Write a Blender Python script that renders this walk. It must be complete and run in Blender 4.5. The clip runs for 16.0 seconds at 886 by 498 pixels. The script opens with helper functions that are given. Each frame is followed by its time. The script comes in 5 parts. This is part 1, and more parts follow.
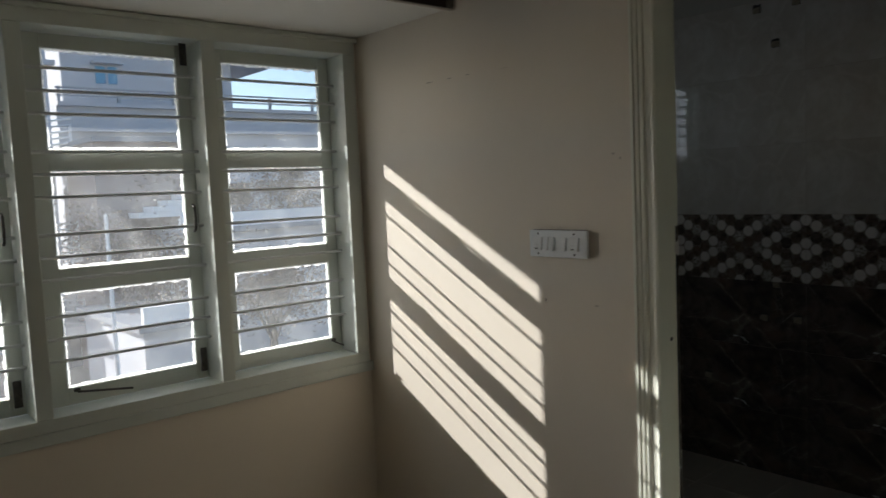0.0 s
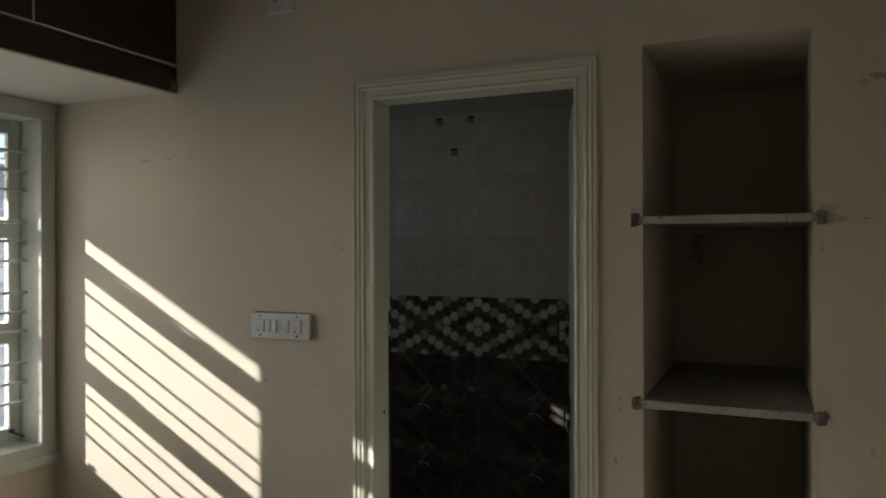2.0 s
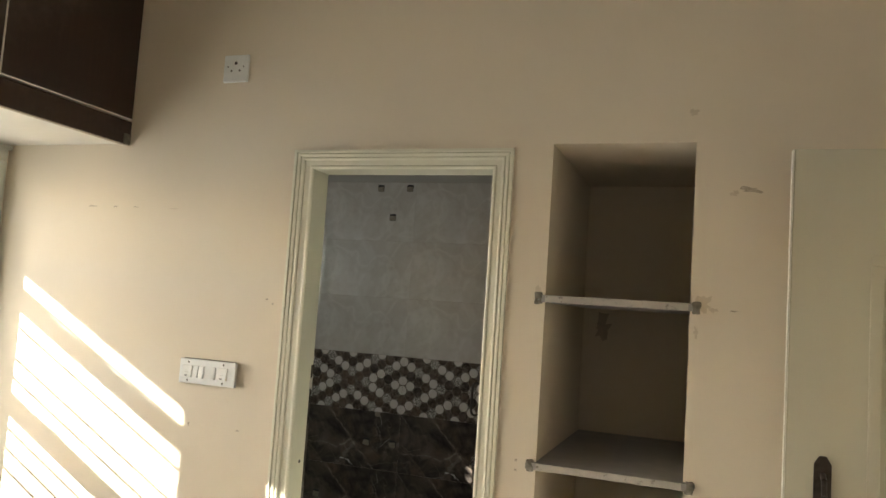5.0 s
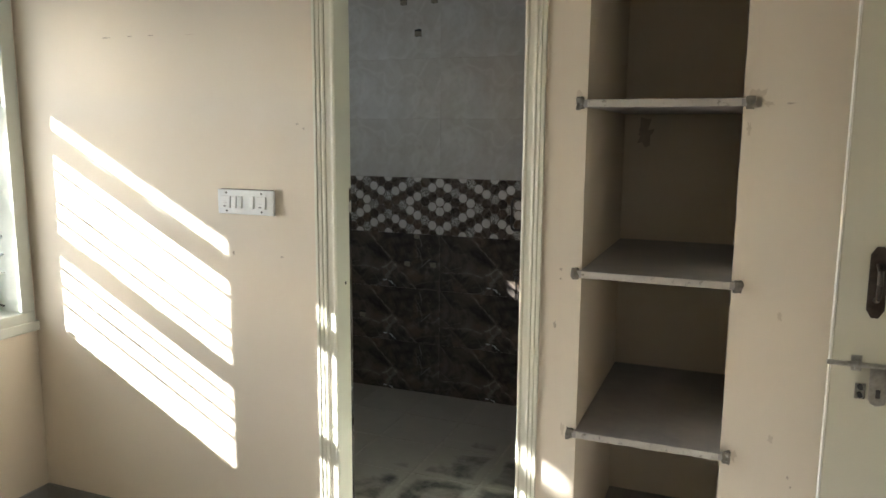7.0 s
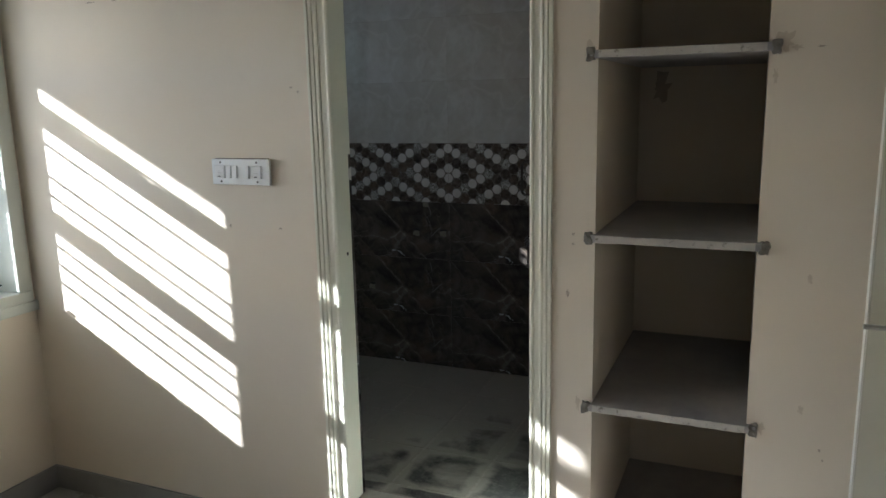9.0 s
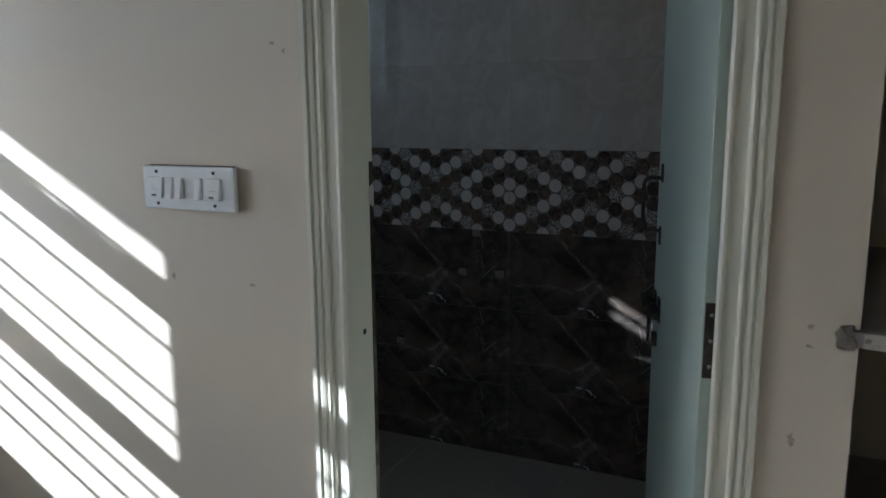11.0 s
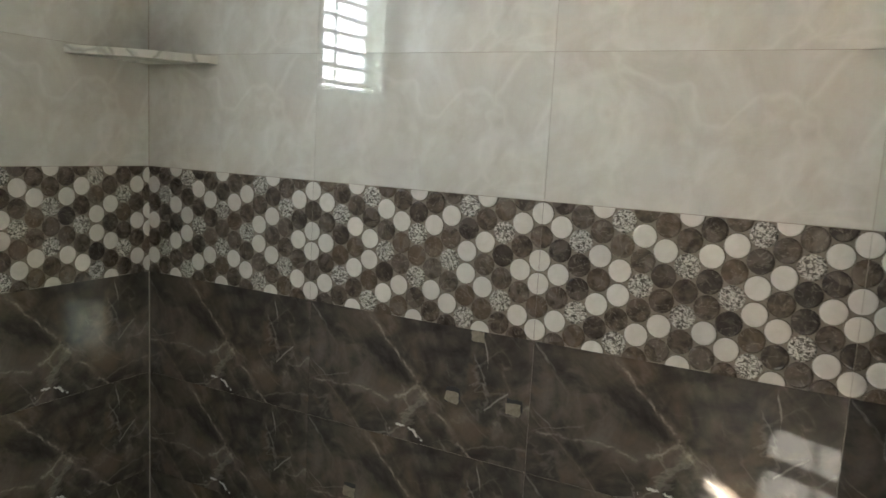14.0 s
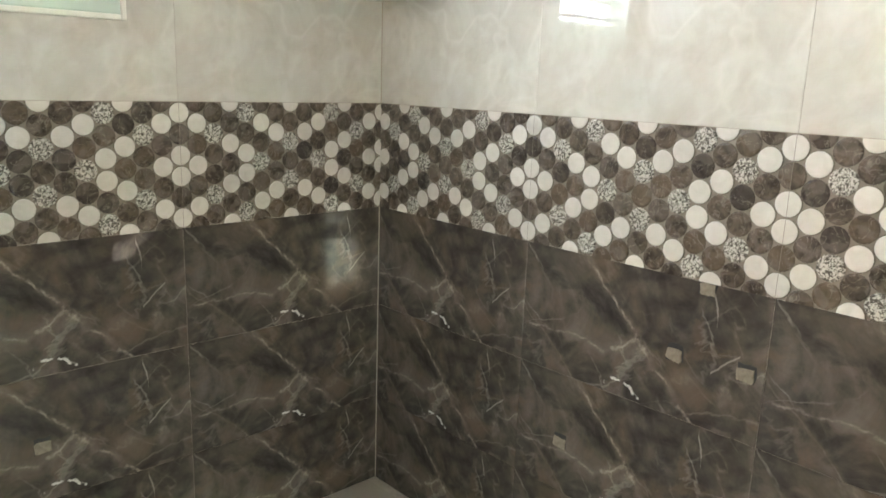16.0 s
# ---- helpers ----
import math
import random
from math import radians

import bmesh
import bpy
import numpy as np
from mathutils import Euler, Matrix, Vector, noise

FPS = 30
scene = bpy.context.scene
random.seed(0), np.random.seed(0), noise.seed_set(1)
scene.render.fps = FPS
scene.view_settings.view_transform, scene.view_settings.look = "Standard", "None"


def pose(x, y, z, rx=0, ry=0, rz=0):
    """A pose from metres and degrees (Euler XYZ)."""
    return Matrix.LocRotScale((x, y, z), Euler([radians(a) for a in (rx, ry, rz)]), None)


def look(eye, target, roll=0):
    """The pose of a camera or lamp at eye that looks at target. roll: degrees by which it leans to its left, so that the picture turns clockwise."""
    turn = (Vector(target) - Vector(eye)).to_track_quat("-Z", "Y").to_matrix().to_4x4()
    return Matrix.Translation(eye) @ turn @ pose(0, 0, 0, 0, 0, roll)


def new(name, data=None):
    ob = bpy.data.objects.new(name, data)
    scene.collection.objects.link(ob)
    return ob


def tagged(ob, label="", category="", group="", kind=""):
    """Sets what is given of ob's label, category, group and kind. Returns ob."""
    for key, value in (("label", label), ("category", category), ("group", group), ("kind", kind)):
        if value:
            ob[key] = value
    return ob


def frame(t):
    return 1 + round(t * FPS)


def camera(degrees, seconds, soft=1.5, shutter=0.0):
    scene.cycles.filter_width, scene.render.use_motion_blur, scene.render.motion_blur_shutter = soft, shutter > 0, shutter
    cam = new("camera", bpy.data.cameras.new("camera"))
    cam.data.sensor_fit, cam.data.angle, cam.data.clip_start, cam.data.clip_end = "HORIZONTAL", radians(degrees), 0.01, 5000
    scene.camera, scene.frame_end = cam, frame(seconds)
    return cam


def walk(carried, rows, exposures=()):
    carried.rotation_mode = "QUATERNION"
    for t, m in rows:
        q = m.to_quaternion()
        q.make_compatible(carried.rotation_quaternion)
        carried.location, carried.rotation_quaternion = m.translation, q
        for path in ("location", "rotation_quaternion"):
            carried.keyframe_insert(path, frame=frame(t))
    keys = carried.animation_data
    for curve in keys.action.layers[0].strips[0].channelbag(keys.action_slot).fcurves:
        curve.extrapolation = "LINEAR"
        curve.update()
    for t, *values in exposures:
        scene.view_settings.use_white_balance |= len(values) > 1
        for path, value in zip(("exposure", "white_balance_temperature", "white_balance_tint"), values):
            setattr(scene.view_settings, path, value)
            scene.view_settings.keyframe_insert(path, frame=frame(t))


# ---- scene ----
cam = camera(61.4, 16.0, 1.5, 0.25)
PATH = [
    (0, (-0.06, -0.051, 1.512), (-1.568, 1.253, 1.349), -2.5),
    (0.5, (0.023, -0.167, 1.529), (-1.331, 1.298, 1.398), -1.5),
    (1, (0.049, -0.238, 1.543), (-1.188, 1.328, 1.416), -0.6),
    (1.5, (-0.061, -0.259, 1.558), (-1.099, 1.448, 1.459), -0.3),
    (2, (-0.096, -0.308, 1.575), (-0.901, 1.523, 1.576), -0.2),
    (2.5, (-0.028, -0.364, 1.594), (-0.7, 1.515, 1.715), 0.1),
    (3, (0.06, -0.429, 1.611), (-0.649, 1.434, 1.765), 0.9),
    (3.5, (0.078, -0.487, 1.609), (-0.639, 1.368, 1.822), 2.1),
    (6, (0.016, -0.432, 1.588), (-0.659, 1.451, 1.58), 4.0),
    (6.5, (-0.007, -0.414, 1.572), (-0.711, 1.449, 1.393), 2.6),
    (7, (0.011, -0.413, 1.564), (-0.72, 1.423, 1.258), 0.4),
    (7.5, (0.013, -0.413, 1.559), (-0.718, 1.417, 1.217), -1.1),
    (8, (0.024, -0.415, 1.55), (-0.713, 1.408, 1.18), -2.1),
    (10.5, (-0.322, 0.367, 1.483), (-1.153, 2.144, 1.093), 0.6),
    (11, (-0.523, 0.642, 1.461), (-1.355, 2.425, 1.105), -0.4),
    (11.5, (-0.630, 0.851, 1.46), (-1.373, 2.678, 1.127), -1.0),
    (12, (-0.688, 1.122, 1.465), (-1.46, 2.941, 1.155), -0.8),
    (12.5, (-0.727, 1.329, 1.464), (-1.525, 3.135, 1.143), -0.7),
    (13, (-0.814, 1.527, 1.479), (-1.61, 3.328, 1.135), 0.3),
    (13.5, (-0.864, 1.635, 1.455), (-1.674, 3.437, 1.157), 1.8),
    (14, (-0.91, 1.731, 1.446), (-1.827, 3.486, 1.16), 3.1),
    (14.5, (-0.908, 1.814, 1.441), (-2.033, 3.442, 1.152), 2.7),
    (15, (-0.903, 1.841, 1.421), (-2.182, 3.355, 1.152), 2.2),
    (15.5, (-0.904, 1.861, 1.403), (-2.292, 3.269, 1.095), 1.9),
    (16, (-0.904, 1.86, 1.4), (-2.329, 3.192, 0.962), 2.0),
]
EXPOSURES = [(0.0, 0.62, 5700, 10), (1.5, 0.8, 5700, 10), (2.0, 0.95, 6000, 10), (2.5, 1.45, 6300, 10), (3.5, 2.4, 6550, 10), (6.0, 3.05, 6350, 10), (6.5, 3.05, 6000, 10), (7.0, 2.95, 5800, 10), (7.5, 2.8, 5680, 10), (8.0, 2.55, 5550, 10),
             (10.5, 1.78, 5050, 10), (11.5, 1.6, 4950, 11), (12.0, 2.1, 5050, 10), (12.5, 2.9, 5250, 9), (13.0, 4.1, 5850, 9), (13.5, 4.7, 6050, 9), (14.0, 4.8, 6100, 9), (14.5, 5.0, 6150, 9), (15.5, 5.4, 6150, 10), (16.0, 5.8, 6150, 10)]
walk(cam, [(t, look(eye, target, roll)) for t, eye, target, roll in PATH], EXPOSURES)
SKY, SUN, WINDOW_W, VENT_W, NICHE_FLOOR = 0.12, 5.0, 2.5, 0.6, 0.12

# world, sun and sky
world = bpy.data.worlds.new("sky")
scene.world = world
world.use_nodes = True
wn = world.node_tree
wn.nodes.clear()
sky = wn.nodes.new("ShaderNodeTexSky")
sky.sky_type, sky.sun_disc = "NISHITA", False
sky.sun_elevation, sky.sun_rotation = radians(26.0), radians(243.8)
bg = wn.nodes.new("ShaderNodeBackground")
bg.inputs["Strength"].default_value = SKY
wo = wn.nodes.new("ShaderNodeOutputWorld")
wn.links.new(sky.outputs[0], bg.inputs[0])
wn.links.new(bg.outputs[0], wo.inputs[0])


def lamp(name, kind, m, energy, colour):
    data = bpy.data.lights.new(name, kind)
    data.energy, data.color = energy, colour
    ob = new(name, data)
    ob.matrix_world = m
    return ob


sun = lamp("sun", "SUN", look((-20.1, -10, 10.85), (0, 0, 0)), SUN, (1.0, 0.93, 0.82))
sun.data.angle = radians(0.55)
win_light = lamp("window_skylight", "AREA", pose(-2.98, 0.48, 1.45, 0, -90, 0), WINDOW_W, (0.93, 0.97, 1.0))
win_light.data.shape, win_light.data.size, win_light.data.size_y = "RECTANGLE", 1.2, 2.4
vent_light = lamp("vent_skylight", "AREA", pose(-2.701, 2.232, 1.85, 0, -90, 0), VENT_W, (0.95, 0.98, 1.0))
vent_light.data.shape, vent_light.data.size, vent_light.data.size_y = "RECTANGLE", 0.43, 0.345


# ---- materials ----
class Mat:
    """A small builder for node materials."""

    def __init__(self, name, rough=0.6, metal=0.0, spec=0.5):
        self.m = bpy.data.materials.new(name)
        self.m.use_nodes = True
        self.t = self.m.node_tree
        self.b = self.t.nodes["Principled BSDF"]
        self.out = self.t.nodes["Material Output"]
        self.b.inputs["Roughness"].default_value = rough
        self.b.inputs["Metallic"].default_value = metal
        self.b.inputs["Specular IOR Level"].default_value = spec
        self.coord = self.add("ShaderNodeTexCoord")
        self.space = self.coord.outputs["Object"]

    def add(self, kind, **props):
        n = self.t.nodes.new(kind)
        for k, v in props.items():
            setattr(n, k, v)
        return n

    def link(self, a, b):
        self.t.links.new(a, b)

    def world(self):
        self.space = self.add("ShaderNodeNewGeometry").outputs["Position"]
        return self

    def noise(self, scale, detail=4.0, rough=0.55, distort=0.0, vec=None):
        n = self.add("ShaderNodeTexNoise")
        n.inputs["Scale"].default_value, n.inputs["Detail"].default_value = scale, detail
        n.inputs["Roughness"].default_value, n.inputs["Distortion"].default_value = rough, distort
        self.link(vec or self.space, n.inputs["Vector"])
        return n.outputs["Fac"]

    def stretch(self, sx, sy, sz, vec=None):
        n = self.add("ShaderNodeMapping")
        n.inputs["Scale"].default_value = (sx, sy, sz)
        self.link(vec or self.space, n.inputs["Vector"])
        return n.outputs["Vector"]

    def warp(self, scale, amount):
        n = self.add("ShaderNodeTexNoise")
        n.inputs["Scale"].default_value, n.inputs["Detail"].default_value = scale, 3.0
        self.link(self.space, n.inputs["Vector"])
        s = self.add("ShaderNodeVectorMath", operation="SCALE")
        s.inputs["Scale"].default_value = amount
        self.link(n.outputs["Color"], s.inputs[0])
        a = self.add("ShaderNodeVectorMath", operation="ADD")
        self.link(self.space, a.inputs[0])
        self.link(s.outputs[0], a.inputs[1])
        return a.outputs[0]

    def cracks(self, scale, vec=None):
        n = self.add("ShaderNodeTexVoronoi", feature="DISTANCE_TO_EDGE")
        n.inputs["Scale"].default_value = scale
        self.link(vec or self.space, n.inputs["Vector"])
        return n.outputs["Distance"]

    def ramp(self, fac, *stops):
        n = self.add("ShaderNodeValToRGB")
        e = n.color_ramp.elements
        while len(e) < len(stops):
            e.new(0.5)
        for el, (p, c) in zip(e, stops):
            el.position = p
            el.color = (c, c, c, 1) if isinstance(c, (int, float)) else (*c, 1)
        self.link(fac, n.inputs["Fac"])
        return n.outputs["Color"]

    def mix(self, fac, a, b, mode="MIX"):
        n = self.add("ShaderNodeMix", data_type="RGBA", blend_type=mode)
        for val, socket in ((fac, n.inputs[0]), (a, n.inputs[6]), (b, n.inputs[7])):
            if isinstance(val, bpy.types.NodeSocket):
                self.link(val, socket)
            elif isinstance(val, (int, float)):
                socket.default_value = val if socket is n.inputs[0] else (val, val, val, 1)
            else:
                socket.default_value = (*val, 1)
        return n.outputs[2]

    def times(self, a, b, op="MULTIPLY"):
        n = self.add("ShaderNodeMath", operation=op)
        for val, socket in ((a, n.inputs[0]), (b, n.inputs[1])):
            if isinstance(val, bpy.types.NodeSocket):
                self.link(val, socket)
            else:
                socket.default_value = val
        return n.outputs[0]

    def random(self):
        return self.add("ShaderNodeObjectInfo").outputs["Random"]

    def colour(self, c):
        if isinstance(c, bpy.types.NodeSocket):
            self.link(c, self.b.inputs["Base Color"])
        else:
            self.b.inputs["Base Color"].default_value = (*c, 1)
        return self

    def rough(self, fac, lo, hi):
        n = self.add("ShaderNodeMapRange")
        n.inputs["To Min"].default_value, n.inputs["To Max"].default_value = lo, hi
        self.link(fac, n.inputs["Value"])
        self.link(n.outputs[0], self.b.inputs["Roughness"])
        return self

    def bump(self, fac, strength=0.2, distance=0.002):
        n = self.add("ShaderNodeBump")
        n.inputs["Strength"].default_value, n.inputs["Distance"].default_value = strength, distance
        self.link(fac, n.inputs["Height"])
        self.link(n.outputs[0], self.b.inputs["Normal"])
        return self


def painted(name, base, dirt, rough=0.6, grain=90.0, bump=0.12, big=1.7):
    """Paint with cloudy soiling at two sizes and a fine orange-peel relief."""
    k = Mat(name, rough).world()
    cloud = k.ramp(k.noise(big, 5, 0.6), (0.35, 0.0), (0.75, 1.0))
    spot = k.ramp(k.noise(14.0, 4, 0.65), (0.60, 0.0), (0.78, 1.0))
    c = k.mix(k.times(cloud, 0.35), base, dirt)
    c = k.mix(k.times(spot, 0.16), c, dirt)
    g = k.noise(grain, 3)
    return k.colour(c).rough(k.noise(6.0), rough - 0.08, rough + 0.1).bump(g, bump, 0.0015).m


M_WALL = painted("cream_wall_paint", (0.76, 0.68, 0.555), (0.68, 0.585, 0.455), 0.55, 60, 0.16)
M_CEIL = painted("white_ceiling_paint", (0.74, 0.71, 0.64), (0.66, 0.62, 0.54), 0.7)
M_FRAME = painted("offwhite_gloss_paint", (0.78, 0.77, 0.645), (0.66, 0.63, 0.50), 0.32, 40, 0.1, 3.0)
M_WINFRAME = painted("grey_green_window_paint", (0.60, 0.63, 0.57), (0.46, 0.46, 0.38), 0.36, 40, 0.12, 4.0)
M_LEAF = painted("mint_door_paint", (0.56, 0.65, 0.58), (0.50, 0.58, 0.50), 0.36, 30, 0.08, 1.2)
M_ROOMDOOR = painted("pale_door_paint", (0.60, 0.58, 0.47), (0.54, 0.52, 0.41), 0.4, 45, 0.1, 1.2)
M_EDGE = painted("white_edge_paint", (0.78, 0.77, 0.70), (0.66, 0.63, 0.54), 0.45, 40, 0.1, 5.0)
M_BARS = painted("grey_bar_paint", (0.66, 0.67, 0.65), (0.50, 0.49, 0.45), 0.38, 60, 0.1, 6.0)
M_PLASTER = painted("grey_plaster", (0.42, 0.40, 0.36), (0.32, 0.30, 0.27), 0.8, 40, 0.4)
M_EXTERIOR = painted("exterior_render", (0.55, 0.52, 0.47), (0.42, 0.39, 0.35), 0.85, 20, 0.4)
M_PLASTIC = painted("white_switch_plastic", (0.84, 0.86, 0.86), (0.62, 0.63, 0.61), 0.3, 30, 0.03, 20.0)
M_KEY = painted("switch_rocker_plastic", (0.88, 0.89, 0.88), (0.80, 0.80, 0.78), 0.25, 30, 0.02, 20.0)


def simple(name, base, dirt, rough, metal=0.0, scale=30.0):
    k = Mat(name, rough, metal)
    k.colour(k.mix(k.ramp(k.noise(scale, 5, 0.65), (0.4, 0.0), (0.7, 1.0)), base, dirt))
    return k.rough(k.noise(scale * 0.5), max(rough - 0.1, 0.03), rough + 0.12).bump(k.noise(scale * 3), 0.1, 0.0006).m


M_DARK = simple("dark_slot", (0.02, 0.02, 0.02), (0.035, 0.03, 0.028), 0.7)
M_IRON = simple("dark_bronze_iron", (0.055, 0.05, 0.045), (0.11, 0.095, 0.08), 0.4, 0.7, 60)
M_STEEL = simple("dull_steel", (0.50, 0.49, 0.46), (0.33, 0.31, 0.28), 0.32, 0.9, 60)
M_CHROME = simple("chrome", (0.72, 0.72, 0.70), (0.55, 0.54, 0.52), 0.15, 1.0, 60)
M_BROWNPLATE = simple("brown_bakelite", (0.03, 0.022, 0.018), (0.07, 0.055, 0.045), 0.3, 0.0, 40)
M_PLUG = simple("dried_cement_plug", (0.27, 0.235, 0.18), (0.17, 0.145, 0.11), 0.85, 0.0, 90)
M_CEMENT = simple("raw_cement", (0.22, 0.20, 0.165), (0.13, 0.12, 0.10), 0.9, 0.0, 50)
M_CHIP = simple("plaster_scuff", (0.40, 0.335, 0.26), (0.62, 0.54, 0.43), 0.85, 0.0, 120)
# grey-brown tone for the shade painted in the niche corner
M_NICHE_SHADE = simple("niche_corner_shade", (0.46, 0.395, 0.31), (0.55, 0.47, 0.37), 0.8, 0.0, 30)
M_SMUDGE = simple("pale_brown_smudge", (0.60, 0.515, 0.40), (0.66, 0.575, 0.455), 0.7, 0.0, 50)
M_GROUT = simple("brown_grout", (0.42, 0.375, 0.315), (0.32, 0.28, 0.235), 0.9, 0.0, 60)
M_GROUT_PALE = simple("pale_grout", (0.48, 0.435, 0.365), (0.36, 0.325, 0.275), 0.9, 0.0, 60)

k = Mat("dark_brown_laminate", 0.35).world()
grain = k.noise(9.0, 6, 0.6, 0.4, k.stretch(7, 7, 0.6))
dust = k.ramp(k.noise(3.0, 6, 0.65), (0.5, 0.0), (0.78, 1.0))
M_LAM = k.colour(k.mix(k.times(dust, 0.32), k.mix(grain, (0.022, 0.011, 0.008), (0.05, 0.027, 0.018)), (0.22, 0.19, 0.17))).rough(grain, 0.28, 0.45).bump(grain, 0.08, 0.0006).m

k = Mat("grey_shelf_stone", 0.4).world()
n1 = k.noise(22.0, 6, 0.7)
n2 = k.noise(4.0, 4, 0.6)
c = k.mix(n1, (0.20, 0.19, 0.185), (0.36, 0.345, 0.33))
M_STONE = k.colour(k.mix(k.ramp(n2, (0.45, 0.0), (0.7, 0.6)), c, (0.45, 0.41, 0.36))).rough(n1, 0.3, 0.55).bump(n1, 0.2, 0.001).m

k = Mat("pale_stone_edge", 0.8).world()
n1, n2 = k.noise(45.0, 6, 0.7), k.noise(14.0, 4, 0.6)
M_PALE_EDGE = k.colour(k.mix(k.ramp(n1, (0.56, 0.0), (0.66, 1.0)), k.mix(n2, (0.56, 0.53, 0.47), (0.42, 0.39, 0.34)), (0.20, 0.175, 0.15))).bump(n1, 0.3, 0.001).m

k = Mat("white_marble_shelf", 0.3).world()
v = k.cracks(9.0, k.warp(12.0, 0.07))
M_MARBLE = k.colour(k.mix(k.ramp(v, (0.0, 1.0), (0.07, 0.0)), k.mix(k.noise(30.0), (0.60, 0.57, 0.52), (0.48, 0.45, 0.40)), (0.30, 0.28, 0.25))).bump(k.noise(60), 0.1, 0.0006).m

k = Mat("cream_floor_tile", 0.25).world()
n1 = k.noise(3.0, 6, 0.65)
n2 = k.noise(40.0, 4, 0.6)
c = k.mix(n1, (0.34, 0.32, 0.285), (0.43, 0.405, 0.365))
M_FLOOR = k.colour(k.mix(k.times(k.ramp(n2, (0.55, 0.0), (0.7, 1.0)), 0.25), c, (0.38, 0.35, 0.31))).rough(n1, 0.18, 0.45).bump(n2, 0.05, 0.0006).m

k = Mat("dark_skirting_tile", 0.3).world()
n1, n2 = k.noise(6.0, 5, 0.6), k.noise(50.0, 4, 0.6)
M_SKIRT = k.colour(k.mix(n1, (0.20, 0.195, 0.185), (0.29, 0.28, 0.26))).rough(n2, 0.25, 0.5).bump(n2, 0.05, 0.0006).m

k = Mat("pale_threshold_stone", 0.4).world()
n1, n2 = k.noise(5.0, 6, 0.65), k.noise(30.0, 5, 0.65)
M_SILL = k.colour(k.mix(k.times(k.ramp(n2, (0.5, 0.0), (0.72, 1.0)), 0.4), k.mix(n1, (0.52, 0.48, 0.42), (0.64, 0.60, 0.53)), (0.34, 0.31, 0.26))).rough(n2, 0.35, 0.65).bump(n2, 0.15, 0.001).m

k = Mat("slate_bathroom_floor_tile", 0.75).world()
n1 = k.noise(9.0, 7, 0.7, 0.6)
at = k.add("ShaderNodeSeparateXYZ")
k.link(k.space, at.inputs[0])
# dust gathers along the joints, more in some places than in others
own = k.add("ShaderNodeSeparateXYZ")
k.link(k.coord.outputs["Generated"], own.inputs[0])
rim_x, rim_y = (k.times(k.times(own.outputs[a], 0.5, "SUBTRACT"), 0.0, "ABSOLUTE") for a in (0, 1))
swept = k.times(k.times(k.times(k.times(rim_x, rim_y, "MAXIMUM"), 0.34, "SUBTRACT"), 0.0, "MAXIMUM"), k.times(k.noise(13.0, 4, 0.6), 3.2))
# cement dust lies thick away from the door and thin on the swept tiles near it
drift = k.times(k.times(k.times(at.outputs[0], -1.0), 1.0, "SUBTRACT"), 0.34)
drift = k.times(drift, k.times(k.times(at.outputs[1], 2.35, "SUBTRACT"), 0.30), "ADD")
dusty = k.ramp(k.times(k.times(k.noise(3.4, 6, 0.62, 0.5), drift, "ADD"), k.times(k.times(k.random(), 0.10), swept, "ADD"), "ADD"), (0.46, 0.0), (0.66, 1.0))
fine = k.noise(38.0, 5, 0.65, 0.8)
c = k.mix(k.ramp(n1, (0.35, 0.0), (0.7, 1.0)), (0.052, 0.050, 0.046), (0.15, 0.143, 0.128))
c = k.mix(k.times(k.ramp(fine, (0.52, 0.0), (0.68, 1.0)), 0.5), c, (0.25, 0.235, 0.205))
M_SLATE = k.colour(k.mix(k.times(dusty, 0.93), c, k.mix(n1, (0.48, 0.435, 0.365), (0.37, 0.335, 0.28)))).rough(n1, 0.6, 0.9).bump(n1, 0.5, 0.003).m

# cream marble print of the upper tiles, the same on every tile
k = Mat("cream_marble_tile", 0.08)
n1 = k.noise(5.0, 6, 0.6, 1.2)
n2 = k.noise(16.0, 5, 0.65, 0.8)
v = k.cracks(3.2, k.warp(5.0, 0.34))
c = k.mix(k.ramp(n1, (0.33, 0.0), (0.68, 1.0)), (0.475, 0.44, 0.39), (0.61, 0.592, 0.555))
c = k.mix(k.times(k.ramp(n2, (0.48, 0.0), (0.72, 1.0)), 0.4), c, (0.46, 0.42, 0.37))
c = k.mix(k.times(k.ramp(v, (0.0, 1.0), (0.045, 0.0)), 0.30), c, (0.70, 0.675, 0.63))
M_CREAM = k.colour(c).rough(k.noise(3.0), 0.02, 0.05).bump(k.noise(3.0, 1), 0.02, 0.001).m

# dark emperador print of the lower tiles, the same on every tile
k = Mat("dark_emperador_tile", 0.08)


def turned(k, angle, sx, sz):
    n = k.add("ShaderNodeMapping")
    n.inputs["Rotation"].default_value = (0, radians(angle), 0)
    n.inputs["Scale"].default_value = (sx, 1.0, sz)
    k.link(k.space, n.inputs["Vector"])
    return n.outputs["Vector"]


def vein(k, vec, scale, width, detail=4, distort=0.9):
    """A thin ridge that wanders through the stone."""
    return k.ramp(k.noise(scale, detail, 0.55, distort, vec), (0.5 - width, 0.0), (0.5, 1.0), (0.5 + width, 0.0))


def slanted(k, angle, along, across, depth=1.0):
    """Coordinates turned first and then drawn out along the slant."""
    a = k.add("ShaderNodeMapping")
    a.inputs["Rotation"].default_value = (0, radians(angle), 0)
    k.link(k.space, a.inputs["Vector"])
    s = k.add("ShaderNodeMapping")
    s.inputs["Scale"].default_value = (along, depth, across)
    k.link(a.outputs["Vector"], s.inputs["Vector"])
    return s.outputs["Vector"]


